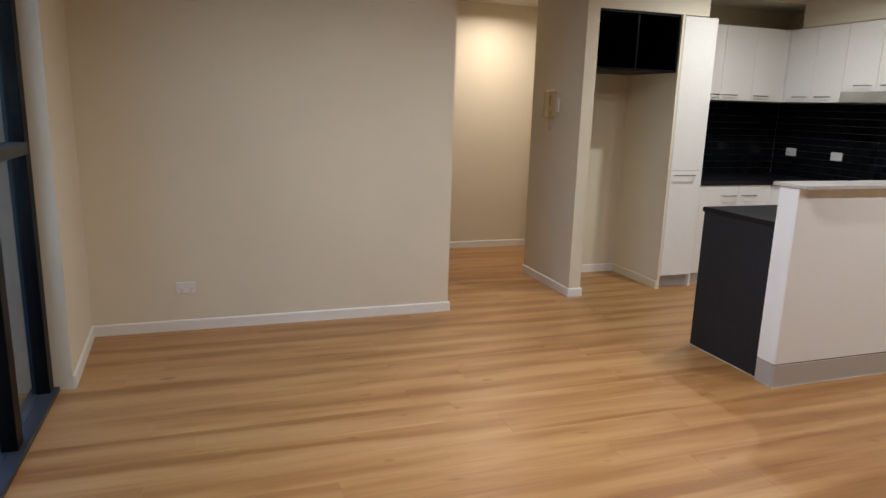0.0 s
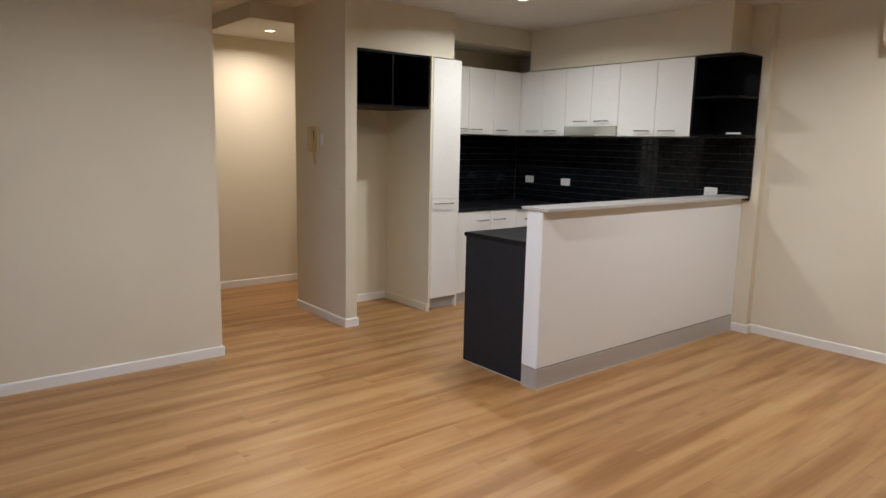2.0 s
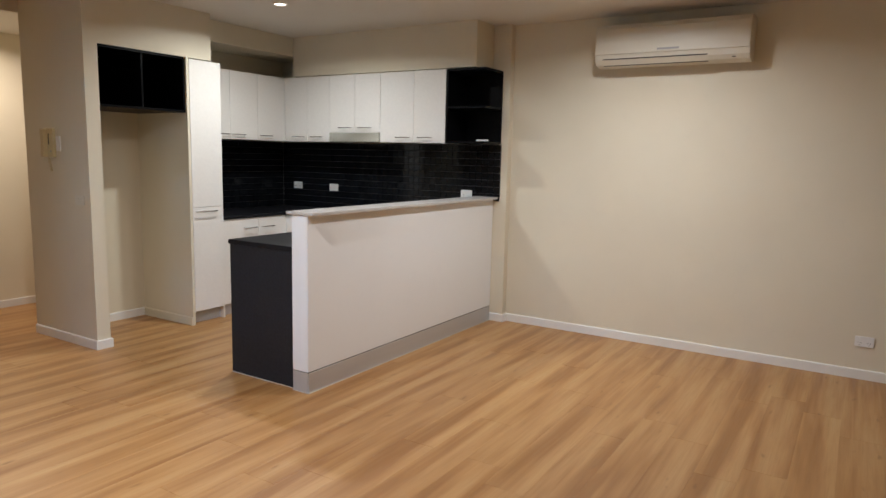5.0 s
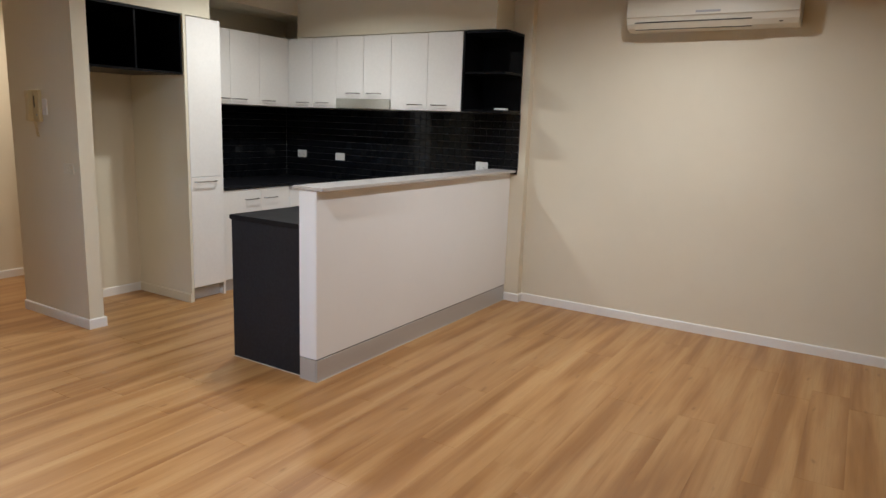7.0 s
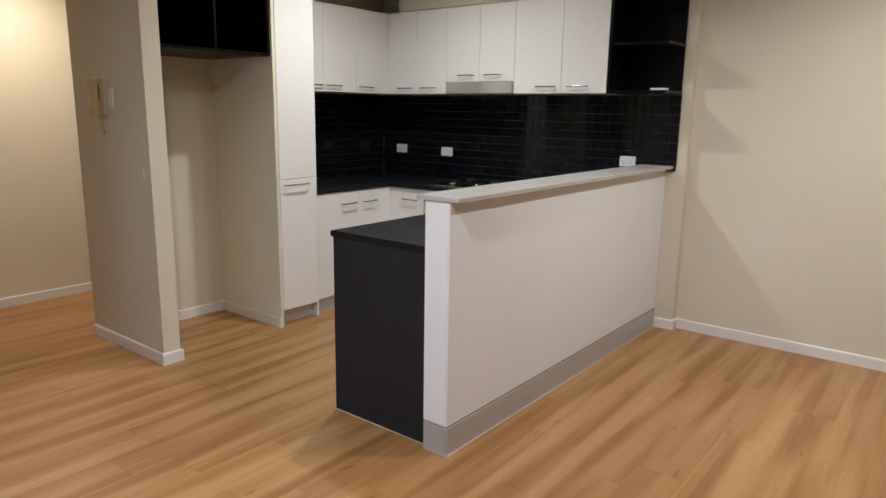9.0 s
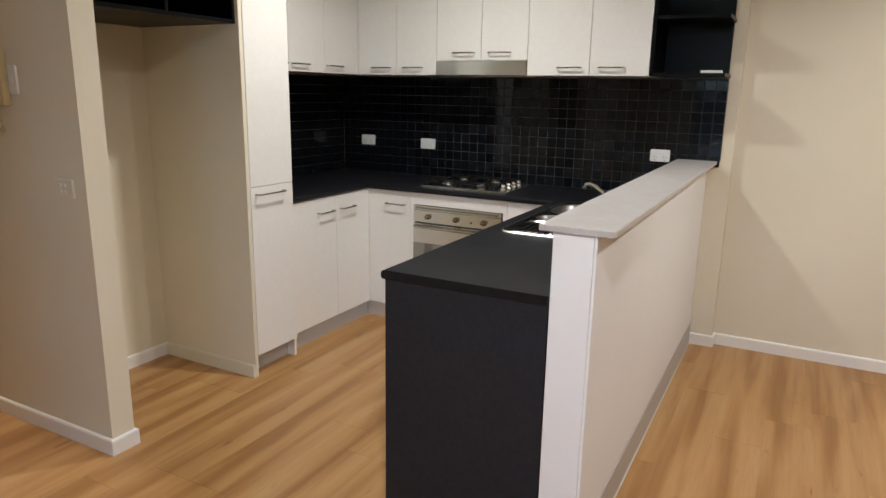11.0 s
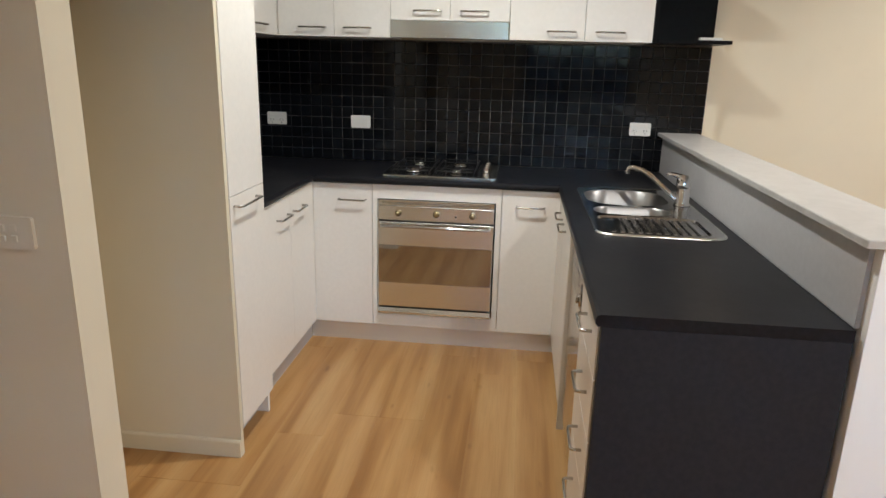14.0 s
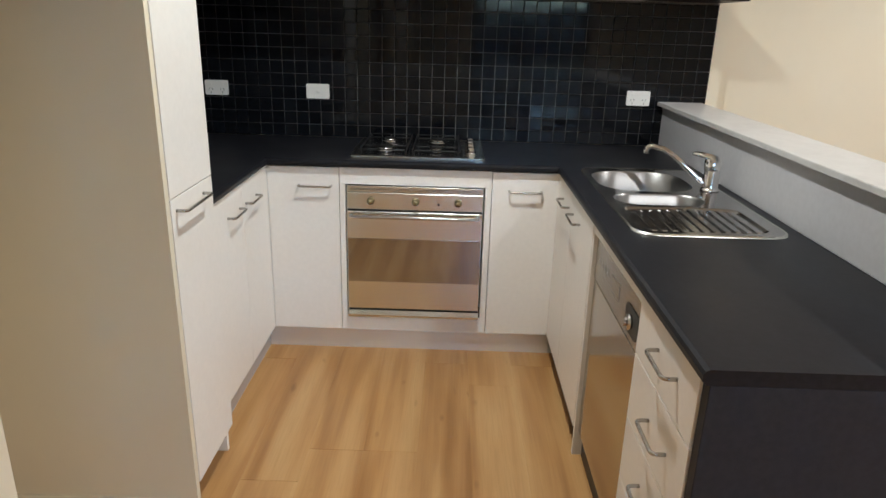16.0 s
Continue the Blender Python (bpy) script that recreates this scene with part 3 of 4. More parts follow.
hb = part("handle", rod([(OX - 0.006, oy0 + 0.02, 0.668), (OX - 0.03, oy0 + 0.02, 0.668), (OX - 0.038, oy0 + 0.03, 0.668), (OX - 0.038, oy1 - 0.03, 0.668), (OX - 0.03, oy1 - 0.02, 0.668), (OX - 0.006, oy1 - 0.02, 0.668)], 0.008), SATIN, door, "steel bar handle", True)
part("bottom_trim", prism([(FX, 0.212), (OX - 0.002, 0.212), (OX - 0.014, 0.193), (OX - 0.014, 0.184), (FX, 0.182)], "y", oy0, oy1), STEEL, ov, "bright steel trim strip")

# gas hob
hob = thing("gas_hob", "four-burner gas hob with cast iron trivets set in the worktop", "hob")
hx0, hx1, hy0, hy1 = 4.735, 5.205, 3.770, 4.362
part("base_plate", prism(rounded(hx0, hx1, hy0, hy1, 0.012), "z", TOP, TOP + 0.010), STEEL, hob, "brushed steel plate")
part("well", prism(rounded(hx0 + 0.016, hx1 - 0.008, hy0 + 0.10, hy1 - 0.008, 0.02), "z", TOP + 0.010, TOP + 0.013), HOBGLASS, hob, "black enamel well")
for bx, by, r in ((4.855, 4.215, 0.05), (5.085, 4.215, 0.036), (4.855, 3.985, 0.036), (5.085, 3.985, 0.045)):
    b = part("burner", disc(disc(bmesh.new(), pose(bx, by, TOP + 0.018), r, r, 0.010), pose(bx, by, TOP + 0.027), r * 0.8, r * 0.75, 0.008), SATIN, hob, "steel burner cap", True)
    part("cap", disc(bmesh.new(), pose(bx, by, TOP + 0.034), r * 0.7, r * 0.62, 0.006), IRON, b, "black burner cap", True)
for by in (4.215, 3.985):
    bm = bmesh.new()
    y0, y1, x0, x1, zt = by - 0.105, by + 0.105, 4.752, 5.188, TOP + 0.038
    for a in ((x0, x1, y0, y0 + 0.006), (x0, x1, y1 - 0.006, y1), (x0, x0 + 0.008, y0 + 0.009, y1 - 0.009), (x1 - 0.006, x1, y0 + 0.009, y1 - 0.009)):
        solid(bm, a[0], a[1], a[2], a[3], zt - 0.006, zt, 0.002)
    for cx in (4.855, 5.085):
        solid(bm, cx - 0.003, cx + 0.003, y0 + 0.009, by - 0.03, zt - 0.006, zt, 0.002)
        solid(bm, cx - 0.003, cx + 0.003, by + 0.03, y1 - 0.009, zt - 0.006, zt, 0.002)
        solid(bm, cx - 0.085, cx - 0.03, by - 0.003, by + 0.003, zt - 0.006, zt, 0.002)
        solid(bm, cx + 0.03, cx + 0.085, by - 0.003, by + 0.003, zt - 0.006, zt, 0.002)
    for x in (x0 + 0.006, x1 - 0.006):
        for y in (y0 + 0.006, y1 - 0.006):
            solid(bm, x - 0.005, x + 0.005, y - 0.005, y + 0.005, TOP + 0.0125, zt - 0.0085)
    part("trivet", bm, IRON, hob, "black cast iron trivet")
for i in range(4):
    part("knob", disc(disc(bmesh.new(), pose(4.835 + i * 0.085, 3.828, TOP + 0.014), 0.023, 0.023, 0.008), pose(4.835 + i * 0.085, 3.828, TOP + 0.030), 0.018, 0.016, 0.026), CHROME, hob, "chrome control knob", True)

# sink
sk = thing("sink", "stainless steel sink with two bowls and a drainer", "sink")
sx0, sx1, sy0, sy1, sz = 3.705, 4.645, 2.912, 3.378, TOP + 0.006


def bowl_hole(bm, x0, x1, y0, y1, r, z1, depth, dz=0.02):
    """A pressed bowl: rounded rings that run down and in."""
    rings = []
    for ins, z in ((0, z1), (0.006, z1 - 0.006), (0.012, z1 - depth + 0.05), (0.024, z1 - depth + 0.015), (0.05, z1 - depth)):
        rings.append([bm.verts.new((x, y, z)) for x, y in rounded(x0 + ins, x1 - ins, y0 + ins, y1 - ins, min(r, (x1 - x0) / 2 - ins - 0.001), 14)])
    for A, B in zip(rings, rings[1:]):
        for j in range(len(A)):
            f = bm.faces.new((A[j], A[(j + 1) % len(A)], B[(j + 1) % len(A)], B[j]))
            f.smooth = True
    bm.faces.new(rings[-1])
    return rings[0]


def sheet_with_holes(outline, holes, z):
    """A flat sheet filled between an outer outline and hole outlines."""
    bm = bmesh.new()
    edges = []
    for o in [outline] + holes:
        vs = [bm.verts.new((x, y, z)) for x, y in o]
        edges += [bm.edges.new((vs[i], vs[(i + 1) % len(vs)])) for i in range(len(vs))]
    bmesh.ops.triangle_fill(bm, use_beauty=True, edges=edges)
    bmesh.ops.recalc_face_normals(bm, faces=bm.faces)
    if sum(f.normal.z for f in bm.faces) < 0:
        bmesh.ops.reverse_faces(bm, faces=bm.faces)
    return bm


big = (4.235, 4.590, 3.000, 3.355)
small = (4.040, 4.200, 3.035, 3.345)
dr = (3.735, 4.015, 2.965, 3.345)
bm = sheet_with_holes(rounded(sx0 + 0.008, sx1 - 0.008, sy0 + 0.008, sy1 - 0.008, 0.06), [rounded(*big, 0.125, 14), rounded(*small, 0.078, 14), rounded(*dr, 0.04)], sz)
part("deck", bm, SINKSTEEL, sk)
bm = bmesh.new()
lay = [rounded(sx0, sx1, sy0, sy1, 0.065), rounded(sx0 + 0.003, sx1 - 0.003, sy0 + 0.003, sy1 - 0.003, 0.063), rounded(sx0 + 0.008, sx1 - 0.008, sy0 + 0.008, sy1 - 0.008, 0.06)]
rings = [[bm.verts.new((x, y, z)) for x, y in o] for o, z in zip(lay, (TOP + 0.0005, TOP + 0.008, sz))]
for A, B in zip(rings, rings[1:]):
    for j in range(len(A)):
        bm.faces.new((A[j], A[(j + 1) % len(A)], B[(j + 1) % len(A)], B[j])).smooth = True
part("rim", bm, STEEL, sk, "rolled steel rim")
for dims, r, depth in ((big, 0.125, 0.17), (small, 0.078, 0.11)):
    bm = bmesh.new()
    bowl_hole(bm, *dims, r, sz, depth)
    b = part("bowl", bm, SHADEDSTEEL, sk, "pressed steel bowl")
    cx, cy = (dims[0] + dims[1]) / 2, (dims[2] + dims[3]) / 2
    part("waste", disc(bmesh.new(), pose(cx, cy, sz - depth + 0.003), 0.035, 0.035, 0.004), CHROME, b, "chrome waste")
bm = bmesh.new()
rim = [bm.verts.new((x, y, sz)) for x, y in rounded(*dr, 0.04)]
low = [bm.verts.new((x, y, sz - 0.007)) for x, y in rounded(dr[0] + 0.008, dr[1] - 0.008, dr[2] + 0.008, dr[3] - 0.008, 0.035)]
for j in range(len(rim)):
    bm.faces.new((rim[j], rim[(j + 1) % len(rim)], low[(j + 1) % len(rim)], low[j]))
bm.faces.new(low)
tray = part("drainer", bm, SINKSTEEL, sk, "ribbed drainer")
for i in range(11):
    y = dr[2] + 0.035 + i * 0.031
    part("rib", disc(prism([(y - 0.0135, sz - 0.0072), (y - 0.0115, sz - 0.0005), (y - 0.009, sz + 0.0006), (y + 0.009, sz + 0.0006), (y + 0.0115, sz - 0.0005), (y + 0.0135, sz - 0.0072)], "x", dr[0] + 0.012, dr[1] - 0.012 - 0.006 * abs(i - 5)), pose(dr[0] + 0.013, y, sz - 0.002), 0.0115, 0.006, 0.008), SINKSTEEL, tray)

def lathe(profile, m, seg=28):
    """A profile of (radius, height) turned round an axis."""
    bm = bmesh.new()
    rr = [[bm.verts.new(m @ Vector((r * math.cos(2 * math.pi * i / seg), r * math.sin(2 * math.pi * i / seg), h))) for i in range(seg)] for r, h in profile]
    for A, B in zip(rr, rr[1:]):
        for i in range(seg):
            bm.faces.new((A[i], A[(i + 1) % seg], B[(i + 1) % seg], B[i])).smooth = True
    bm.faces.new(rr[0][::-1])
    bm.faces.new(rr[-1])
    return bm


# mixer tap
tap = thing("mixer_tap", "chrome single-lever mixer tap standing behind the sink bowls", "tap")
tx, ty = 4.280, 2.958
part("base", lathe([(0.034, 0.0), (0.034, 0.005), (0.032, 0.008), (0.0292, 0.010), (0.0285, 0.014), (0.0285, 0.074), (0.0280, 0.077)], pose(tx, ty, sz)), CHROME, tap, "chrome body")
part("head", lathe([(0.0285, 0.0), (0.0295, 0.003), (0.0297, 0.014), (0.0285, 0.028), (0.0245, 0.041), (0.0175, 0.049), (0.009, 0.053), (0.002, 0.054)], pose(tx, ty, sz + 0.078, -8, 4, 0)), CHROME, tap, "domed chrome head")
part("spout", rod([(tx, ty, sz + 0.02), (tx + 0.006, ty + 0.03, sz + 0.03), (tx + 0.025, ty + 0.08, sz + 0.072), (tx + 0.045, ty + 0.13, sz + 0.115), (tx + 0.06, ty + 0.17, sz + 0.139), (tx + 0.069, ty + 0.205, sz + 0.146), (tx + 0.073, ty + 0.222, sz + 0.143), (tx + 0.075, ty + 0.228, sz + 0.132), (tx + 0.075, ty + 0.228, sz + 0.118)], 0.0105, 12), CHROME, tap, "slim chrome swivel spout", True)
lv = bmesh.new()
sec = [(-0.012, 0.112, 0.023, 0.018), (0.012, 0.121, 0.021, 0.014), (0.034, 0.127, 0.018, 0.0105), (0.054, 0.130, 0.015, 0.0085), (0.070, 0.130, 0.012, 0.007), (0.077, 0.129, 0.007, 0.004)]
rings = []
for d, h, w, t in sec:
    ctr, out, side = Vector((tx + 0.45 * d, ty + 0.89 * d, sz + h)), Vector((0.45, 0.89, 0)), Vector((0.89, -0.45, 0))
    rings.append([lv.verts.new(ctr + side * (w * math.cos(q)) + Vector((0, 0, t * math.sin(q)))) for q in [2 * math.pi * k / 14 for k in range(14)]])
for A, B in zip(rings, rings[1:]):
    for k in range(14):
        lv.faces.new((A[k], A[(k + 1) % 14], B[(k + 1) % 14], B[k]))
lv.faces.new(rings[0][::-1])
lv.faces.new(rings[-1])
bmesh.ops.recalc_face_normals(lv, faces=lv.faces)
part("lever", lv, CHROME, tap, "chrome lever", True)

# ---- sockets, switches, intercom ----
def plate(name, label, category, m, w, h, kind, mat=None):
    """A wall plate built facing -y at the origin: rounded cover, with rockers and pin slots by kind."""
    mat = mat or PLASTIC
    t = thing(name, label, category)
    part("cover", prism(rounded(-w / 2, w / 2, -h / 2, h / 2, 0.006, 3), "y", -0.009, 0.0), mat, t)
    if kind == "double":
        for sx in (-w / 4, w / 4):
            part("rocker", box(sx - 0.007, sx + 0.007, -0.013, -0.009, h * 0.18, h * 0.36, 0.001), mat, t)
            for dx, dz, tilt in ((-0.008, -0.002, 25), (0.008, -0.002, -25), (0, -0.018, 0)):
                b = box(-0.0012, 0.0012, -0.0095, -0.0085, -0.005, 0.005)
                bmesh.ops.transform(b, matrix=pose(sx + dx, 0, dz - 0.006, 0, tilt), verts=b.verts)
                part("pin_slot", b, DARKPLASTIC, t)
    elif kind == "switch":
        part("rocker", box(-0.007, 0.007, -0.013, -0.009, -0.006, 0.010, 0.001), mat, t)
    elif kind == "four":
        for sx in (-0.014, 0.014):
            for sz_ in (-0.012, 0.012):
                part("rocker", box(sx - 0.008, sx + 0.008, -0.0125, -0.009, sz_ - 0.008, sz_ + 0.008, 0.002), mat, t)
    elif kind == "two":
        for sx in (-0.015, 0.015):
            part("rocker", box(sx - 0.006, sx + 0.006, -0.013, -0.009, -0.008, 0.010, 0.001), mat, t)
    t.matrix_basis = m
    return t


EAST = lambda y, z, x=5.2615: pose(x, y, z, 0, 0, -90)
plate("power_outlet", "white double power outlet on the black tiles", "outlet", EAST(5.10, 1.140), 0.115, 0.072, "double")
plate("wall_switch", "white single switch plate on the black tiles", "switch", EAST(4.593, 1.135), 0.115, 0.072, "switch")
plate("power_outlet", "white double power outlet on tiles above the bar top", "outlet", EAST(2.996, 1.145), 0.115, 0.072, "double")
plate("power_outlet", "white double power outlet low on the cream wall", "outlet", pose(-0.200, 4.495, 0.285), 0.115, 0.072, "double")
plate("power_outlet", "white power outlet in the fridge recess wall", "outlet", pose(3.10, 5.335, 1.24), 0.115, 0.072, "double")
plate("power_outlet", "white double power outlet low on the wall under the air conditioner", "outlet", pose(5.342, -0.19, 0.27, 0, 0, -90), 0.115, 0.072, "double")
WEST = lambda y, z: pose(2.668, y, z, 0, 0, -90)
plate("light_switch", "cream light switch plate on the wall end", "switch", WEST(4.755, 1.105), 0.115, 0.072, "four", CREAMPLATE)
plate("doorbell_plate", "small white button plate beside the intercom", "switch", WEST(5.000, 1.512), 0.05, 0.11, "switch")

ic = thing("intercom", "yellowed plastic intercom handset hanging on the wall end", "intercom")
part("base", box(2.640, 2.667, 5.035, 5.160, 1.410, 1.625, 0.006, 2), CREAMPLASTIC, ic)
hs = part("handset", prism([(5.108, 1.418), (5.112, 1.412), (5.148, 1.412), (5.152, 1.420), (5.149, 1.470), (5.147, 1.520), (5.149, 1.570), (5.152, 1.612), (5.147, 1.619), (5.112, 1.619), (5.108, 1.612)], "x", 2.612, 2.639), CREAMPLASTIC, ic, "yellowed plastic handset")
part("earpiece", box(2.606, 2.6118, 5.113, 5.147, 1.575, 1.614, 0.003, 2), CREAMPLASTIC, hs)
part("mouthpiece", box(2.606, 2.6118, 5.113, 5.147, 1.417, 1.456, 0.003, 2), CREAMPLASTIC, hs)
part("speaker_slot", box(2.6385, 2.6405, 5.082, 5.094, 1.505, 1.585), DARKPLASTIC, ic, "dark slot")
part("call_button", disc(bmesh.new(), pose(2.638, 5.062, 1.455, 0, 90), 0.007, 0.007, 0.005, 14), GREYPLASTIC, ic)
cord = []
for i in range(121):
    q = i / 120
    a = i * 0.9
    cord.append((2.652 + 0.007 * math.cos(a), 5.120 - 0.03 * math.sin(q * math.pi) + 0.007 * math.sin(a), 1.411 - 0.10 * math.sin(q * math.pi) + 0.004 * math.cos(a * 0.5)))
part("cord", rod(cord, 0.0022, 6), CREAMPLASTIC, ic, "coiled cord", True)

# ---- air conditioner ----
ac = thing("air_conditioner", "white split-system air conditioner mounted high on the wall", "air conditioner")
ay0, ay1 = 0.672, 1.787
profile = [(5.3410, 2.2120), (5.2320, 2.2000), (5.1570, 2.2170), (5.1270, 2.2470), (5.1140, 2.3020), (5.1140, 2.4820), (5.1320, 2.5100), (5.1820, 2.5190), (5.3410, 2.5190)]
part("housing", prism(profile, "y", ay0, ay1), ACPLASTIC, ac)
fp = part("front_panel", prism([(5.1130, 2.2870), (5.1070, 2.2920), (5.1040, 2.3820), (5.1070, 2.4770), (5.1130, 2.4820)], "y", ay0 + 0.004, ay1 - 0.004), ACPLASTIC, ac)
part("badge", box(5.1010, 5.1055, 1.15, 1.31, 2.3040, 2.3180, 0.0008), GREYPLASTIC, fp, "grey name badge")
lv = part("louvre", prism([(5.1220, 2.2480), (5.1540, 2.2120), (5.1600, 2.2160), (5.1280, 2.2540)], "y", ay0 + 0.28, ay1 - 0.06), ACPLASTIC, ac, "closed air louvre")
part("louvre_gap", prism([(5.1180, 2.2540), (5.1210, 2.2500), (5.1240, 2.2540), (5.1210, 2.2580)], "y", ay0 + 0.28, ay1 - 0.06), DARKPLASTIC, ac)
part("louvre_gap", prism([(5.1540, 2.2125), (5.1590, 2.2065), (5.1630, 2.2120), (5.1590, 2.2160)], "y", ay0 + 0.28, ay1 - 0.06), DARKPLASTIC, ac)
part("top_grille", prism([(5.1160, 2.4840), (5.1190, 2.4800), (5.1325, 2.5005), (5.1300, 2.5050)], "y", ay0 + 0.06, ay1 - 0.03), DARKPLASTIC, ac)
part("indicator", box(5.1400, 5.1440, 0.765, 0.79, 2.2280, 2.2340), DARKPLASTIC, ac)

# ---- downlights ----
for n, x, y, z, w, s, tint in LAMPS:
    dl = thing("downlight", "small round recessed ceiling downlight, switched on", "downlight", "ceiling downlights")
    bm = bmesh.new()
    prof = [(0.043, 0.0), (0.044, -0.006), (0.056, -0.007), (0.060, -0.003), (0.060, 0.0)]
    rr = [[bm.verts.new((x + r * math.cos(2 * math.pi * i / 32), y + r * math.sin(2 * math.pi * i / 32), z + h)) for i in range(32)] for r, h in prof]
    for A, B in zip(rr, rr[1:]):
        for i in range(32):
            bm.faces.new((A[i], A[(i + 1) % 32], B[(i + 1) % 32], B[i])).smooth = True
    part("ring", bm, TRIM, dl, "white ring")
    part("lens", disc(bmesh.new(), pose(x, y, z - 0.002), 0.043, 0.043, 0.003), GLOW, dl, "glowing lens")

# ---- window wall ----
win = tagged(new("window_1"), "tall black aluminium framed windows with dark glass", "window", "", "structure")
wy0, wy1 = 2.102, 3.670
wx0, wx1 = -0.890, -0.808
part("sill_track", box(wx0, wx1 + 0.022, wy0, wy1, -0.012, 0.022, 0.003), FRAMEGREY, win, "grey aluminium floor track")
part("head", box(wx0, wx1, wy0, wy1, 2.53, CEIL, 0.002), FRAMEBLACK, win)
posts = [wy1 - 0.045] + [3.04] + [wy0 + 0.05]
for i, y in enumerate(posts):
    part("mullion", box(wx0 + 0.01, wx1 - 0.004, y - 0.042, y + 0.042, 0.022, 2.53, 0.003), FRAMEBLACK, win)
for a, b in zip(posts, posts[1:]):
    part("transom", box(wx0 + 0.012, wx1 + 0.006, b + 0.043, a - 0.043, 1.207, 1.262, 0.003), FRAMEGREY, win)
    for z0, z1 in ((0.022, 1.207), (1.262, 2.53)):
        g = part("pane", box(-0.857, -0.851, b + 0.04, a - 0.04, z0, z1), GLASS, win)
        g.visible_shadow = False
# outside: dark nib wall and far ground, with an assumed balcony and backdrop
setting("balcony_floor", box(-2.6, -0.90, -2.5, 6.9, -0.25, -0.06), CONCRETE, "grey concrete balcony floor outside the window", "balcony")
setting("outer_wall_nib", box(-1.16, -0.901, 3.70, 4.5, -0.06, 2.75), SLATE, "dark outer wall beside the window", "wall")
# its white colour stands in for the bright daylight beyond the pane
setting("balcony_wall", box(-2.7, -2.6, -2.5, 6.9, -0.25, 0.95), TRIM, "added low balcony wall, white in place of bright daylight", "balcony")
# added overhead, out of view, to cut part of the sky's light
setting("balcony_soffit", box(-2.7, -1.0, -2.5, 6.9, 2.80, 2.95), CONCRETE, "unseen concrete slab added above the balcony to block sky", "balcony")
setting("ground", box(-400, 400, -400, 400, -9.2, -9.0), SLATE, "dark ground far below", "ground")
# added sheet that keeps the low sky dark in the tile reflections
setting("backdrop", box(-60.5, -60, -90, 90, -9, 3.6), SLATE, "plain dark sheet added beyond the balcony to hide low sky", "backdrop")

# ---- floor boards ----
rng = random.Random(5)
FW, FL = 0.1955, 1.22
floor = tagged(new("floor"), "oak-look laminate floor boards laid lengthwise", "floor", "", "structure")
meshes = {}


def board(x0, x1, y0, y1):
    key = (round(x1 - x0, 3), round(y1 - y0, 3))
    if key not in meshes:
        bm = bmesh.new()
        w, h, c = key[0] - 0.0004, key[1] - 0.0004, 0.0008
        lo = [bm.verts.new((x, y, -0.012)) for x, y in ((0, 0), (w, 0), (w, h), (0, h))]
        mi = [bm.verts.new((x, y, -0.0006)) for x, y in ((0, 0), (w, 0), (w, h), (0, h))]
        up = [bm.verts.new((x, y, 0)) for x, y in ((c, c), (w - c, c), (w - c, h - c), (c, h - c))]
        for A, B in ((lo, mi), (mi, up)):
            for j in range(4):
                bm.faces.new((A[j], A[(j + 1) % 4], B[(j + 1) % 4], B[j]))
        bm.faces.new(up)
        meshes[key] = mesh_of(bm, "board", OAK)
    ob = new("board", meshes[key])
    ob.parent = floor
    ob.location = (x0, y0, 0)


y = 4.007 - 33 * FW
while y < 6.62:
    y1 = min(y + FW, 6.63)
    x0, x1 = -0.79, 5.39
    x = x0
    step = FL * rng.choice((0.25, 0.4, 0.55, 0.7, 0.85, 1.0))
    while x < x1 - 0.01:
        nx = min(x + step, x1)
        if x1 - nx < 0.12:
            nx = x1
        board(x, nx, y, y1)
        x, step = nx, FL
    y = y1

# ---- wall tiles ----
P, J = 0.0620, 0.0035
rows_t = 11
tz0 = TOP + 0.002


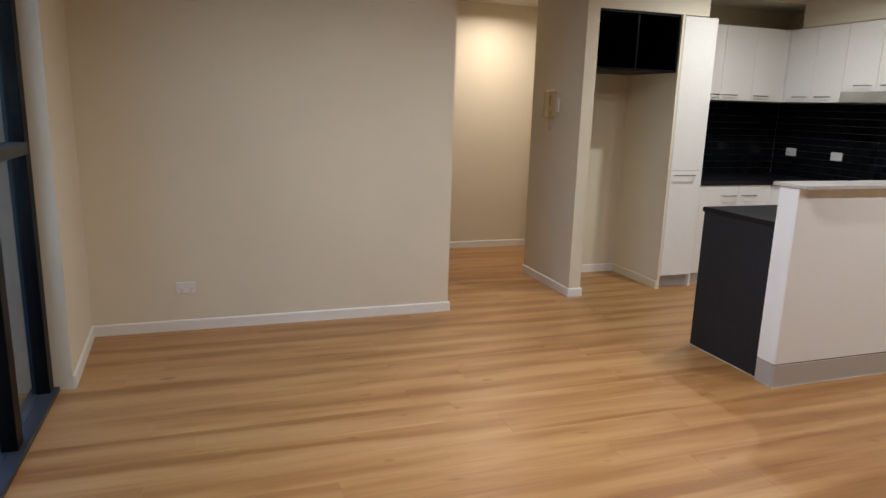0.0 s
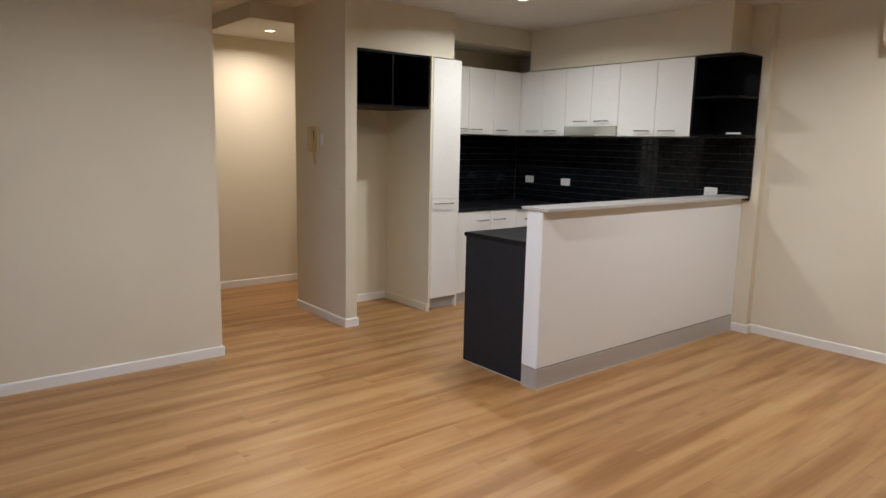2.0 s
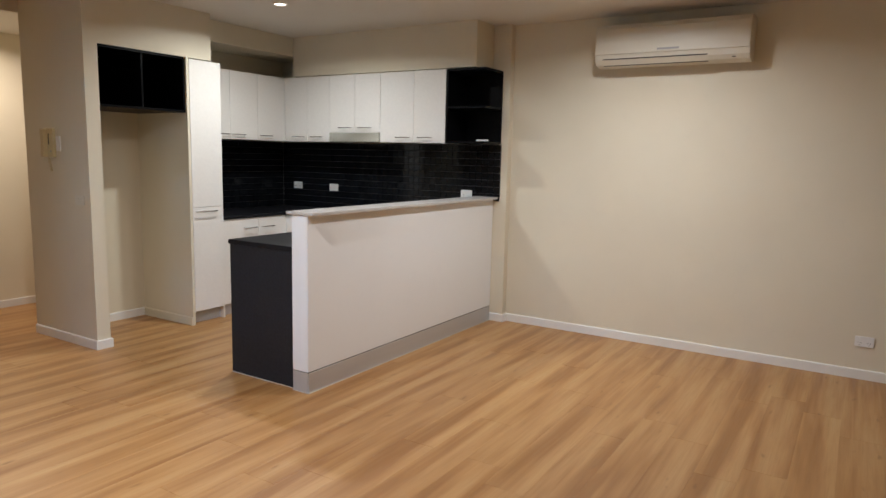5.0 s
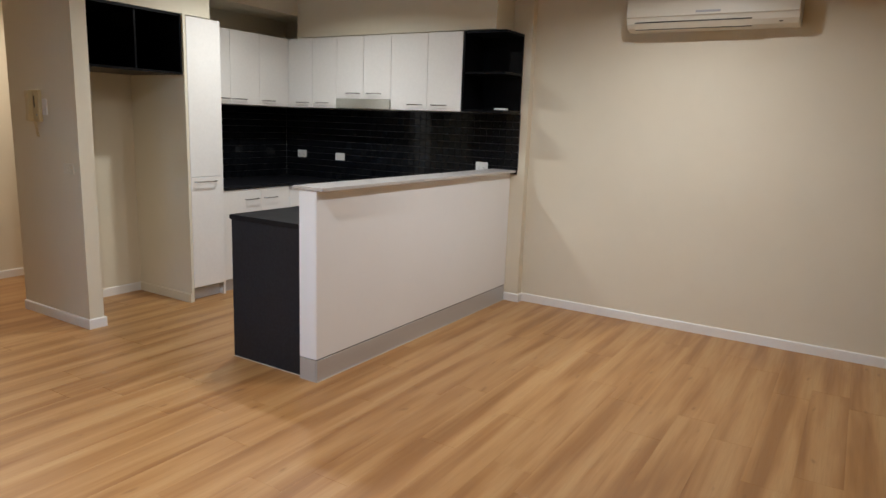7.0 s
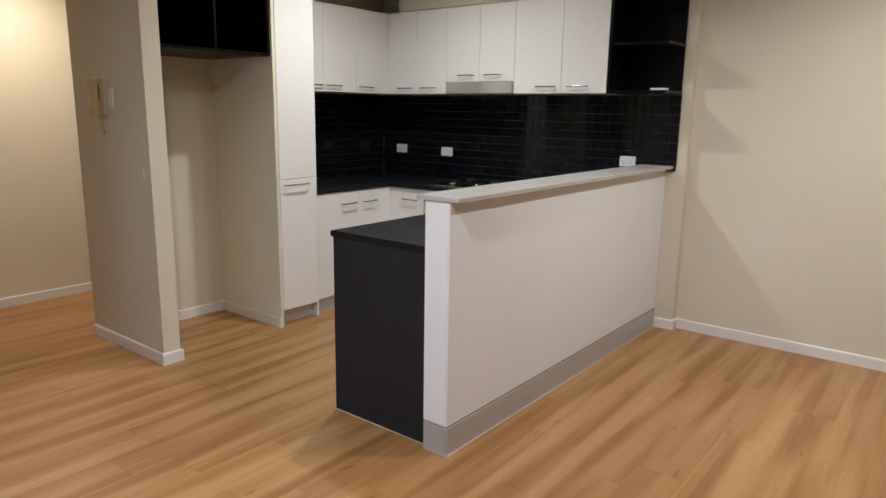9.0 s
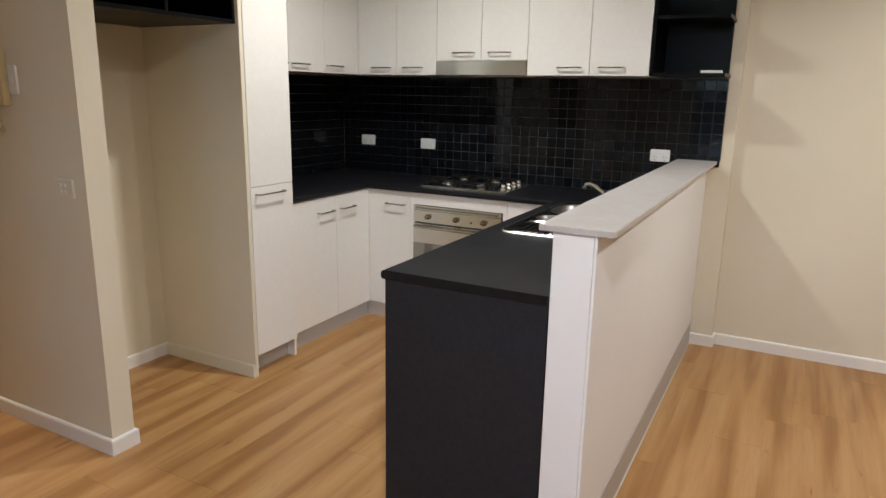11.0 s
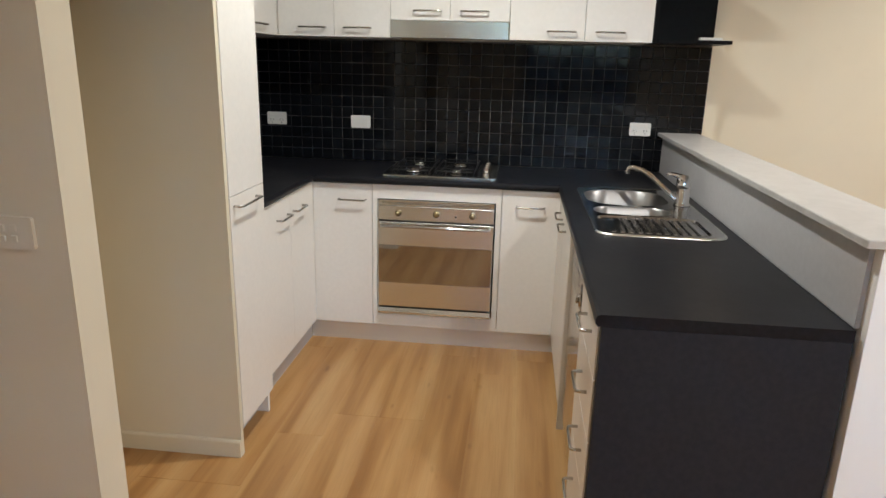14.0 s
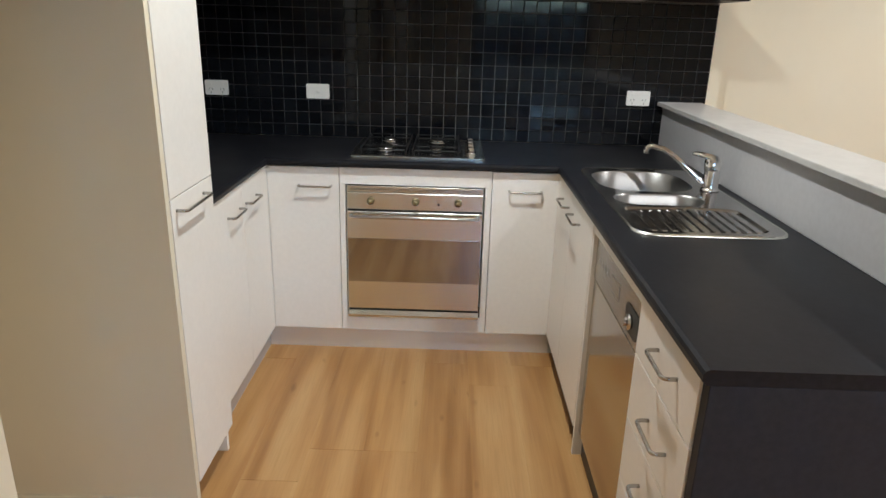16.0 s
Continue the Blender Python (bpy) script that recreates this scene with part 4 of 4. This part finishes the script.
def tile_mesh():
    bm = bmesh.new()
    s, c, d = P - J, 0.0022, 0.006
    a = [bm.verts.new((0, y, z)) for y, z in ((0, 0), (s, 0), (s, s), (0, s))]
    b = [bm.verts.new((-d + 0.0016, y, z)) for y, z in ((0, 0), (s, 0), (s, s), (0, s))]
    e = [bm.verts.new((-d, y, z)) for y, z in ((c, c), (s - c, c), (s - c, s - c), (c, s - c))]
    for A, B in ((a, b), (b, e)):
        for j in range(4):
            bm.faces.new((A[j], A[(j + 1) % 4], B[(j + 1) % 4], B[j]))
    bm.faces.new(e)
    bmesh.ops.recalc_face_normals(bm, faces=bm.faces)
    return bm


splash_e = setting("splashback_east", box(5.2675, 5.2718, 2.867, 5.3305, TOP + 0.001, UB - 0.001), GROUT, "black glazed mosaic tiles with grey joints behind the hob", "splashback")
setting("splashback_east_end", box(5.2675, 5.2718, 2.657, 2.866, CT + 0.001, UB - 0.001), GROUT, "black mosaic splashback end above the bar top", "splashback")
splash_n = setting("splashback_north", box(3.898, 5.2670, 5.3305, 5.3345, TOP + 0.001, UB - 0.001), GROUT, "black glazed mosaic tiles behind the worktop", "splashback")
one = mesh_of(tile_mesh(), "tile", GLAZE)
rest = []
n = 0
cols_e = int((5.3305 - 2.660) / P)
for i in range(cols_e):
    for j in range(rows_t):
        y, z = 2.661 + i * P, tz0 + j * P
        if y < 2.840 and z + P < CT + 0.004:
            continue
        turn = Matrix.Translation((5.2672, y, z)) @ Euler((rng.uniform(-0.003, 0.003), rng.uniform(-0.003, 0.003), rng.uniform(-0.003, 0.003))).to_matrix().to_4x4()
        if 3.0 < y < 4.72 and n < 300:
            ob = new("tile", one)
            ob.parent = splash_e
            ob.matrix_local = turn
            n += 1
        else:
            rest.append(turn)
for i in range(int((5.261 - 3.90) / P)):
    for j in range(rows_t):
        turn = pose(5.260 - i * P, 5.3303, tz0 + j * P, 0, 0, 90) @ Euler((rng.uniform(-0.003, 0.003), 0, rng.uniform(-0.003, 0.003))).to_matrix().to_4x4()
        ob = new("tile", one)
        ob.parent = splash_n
        ob.matrix_local = turn
proto = tile_mesh()
pv = [v.co.copy() for v in proto.verts]
pf = [[v.index for v in f.verts] for f in proto.faces]
proto.free()
vs, fs = [], []
for m in rest:
    k = len(vs)
    vs += [m @ v for v in pv]
    fs += [[k + i for i in f] for f in pf]
me = bpy.data.meshes.new("tile_field")
me.from_pydata(vs, [], fs)
me.materials.append(GLAZE)
tf = tagged(new("tile_field", me), "", "", "", "stuff")
tf.parent = splash_e
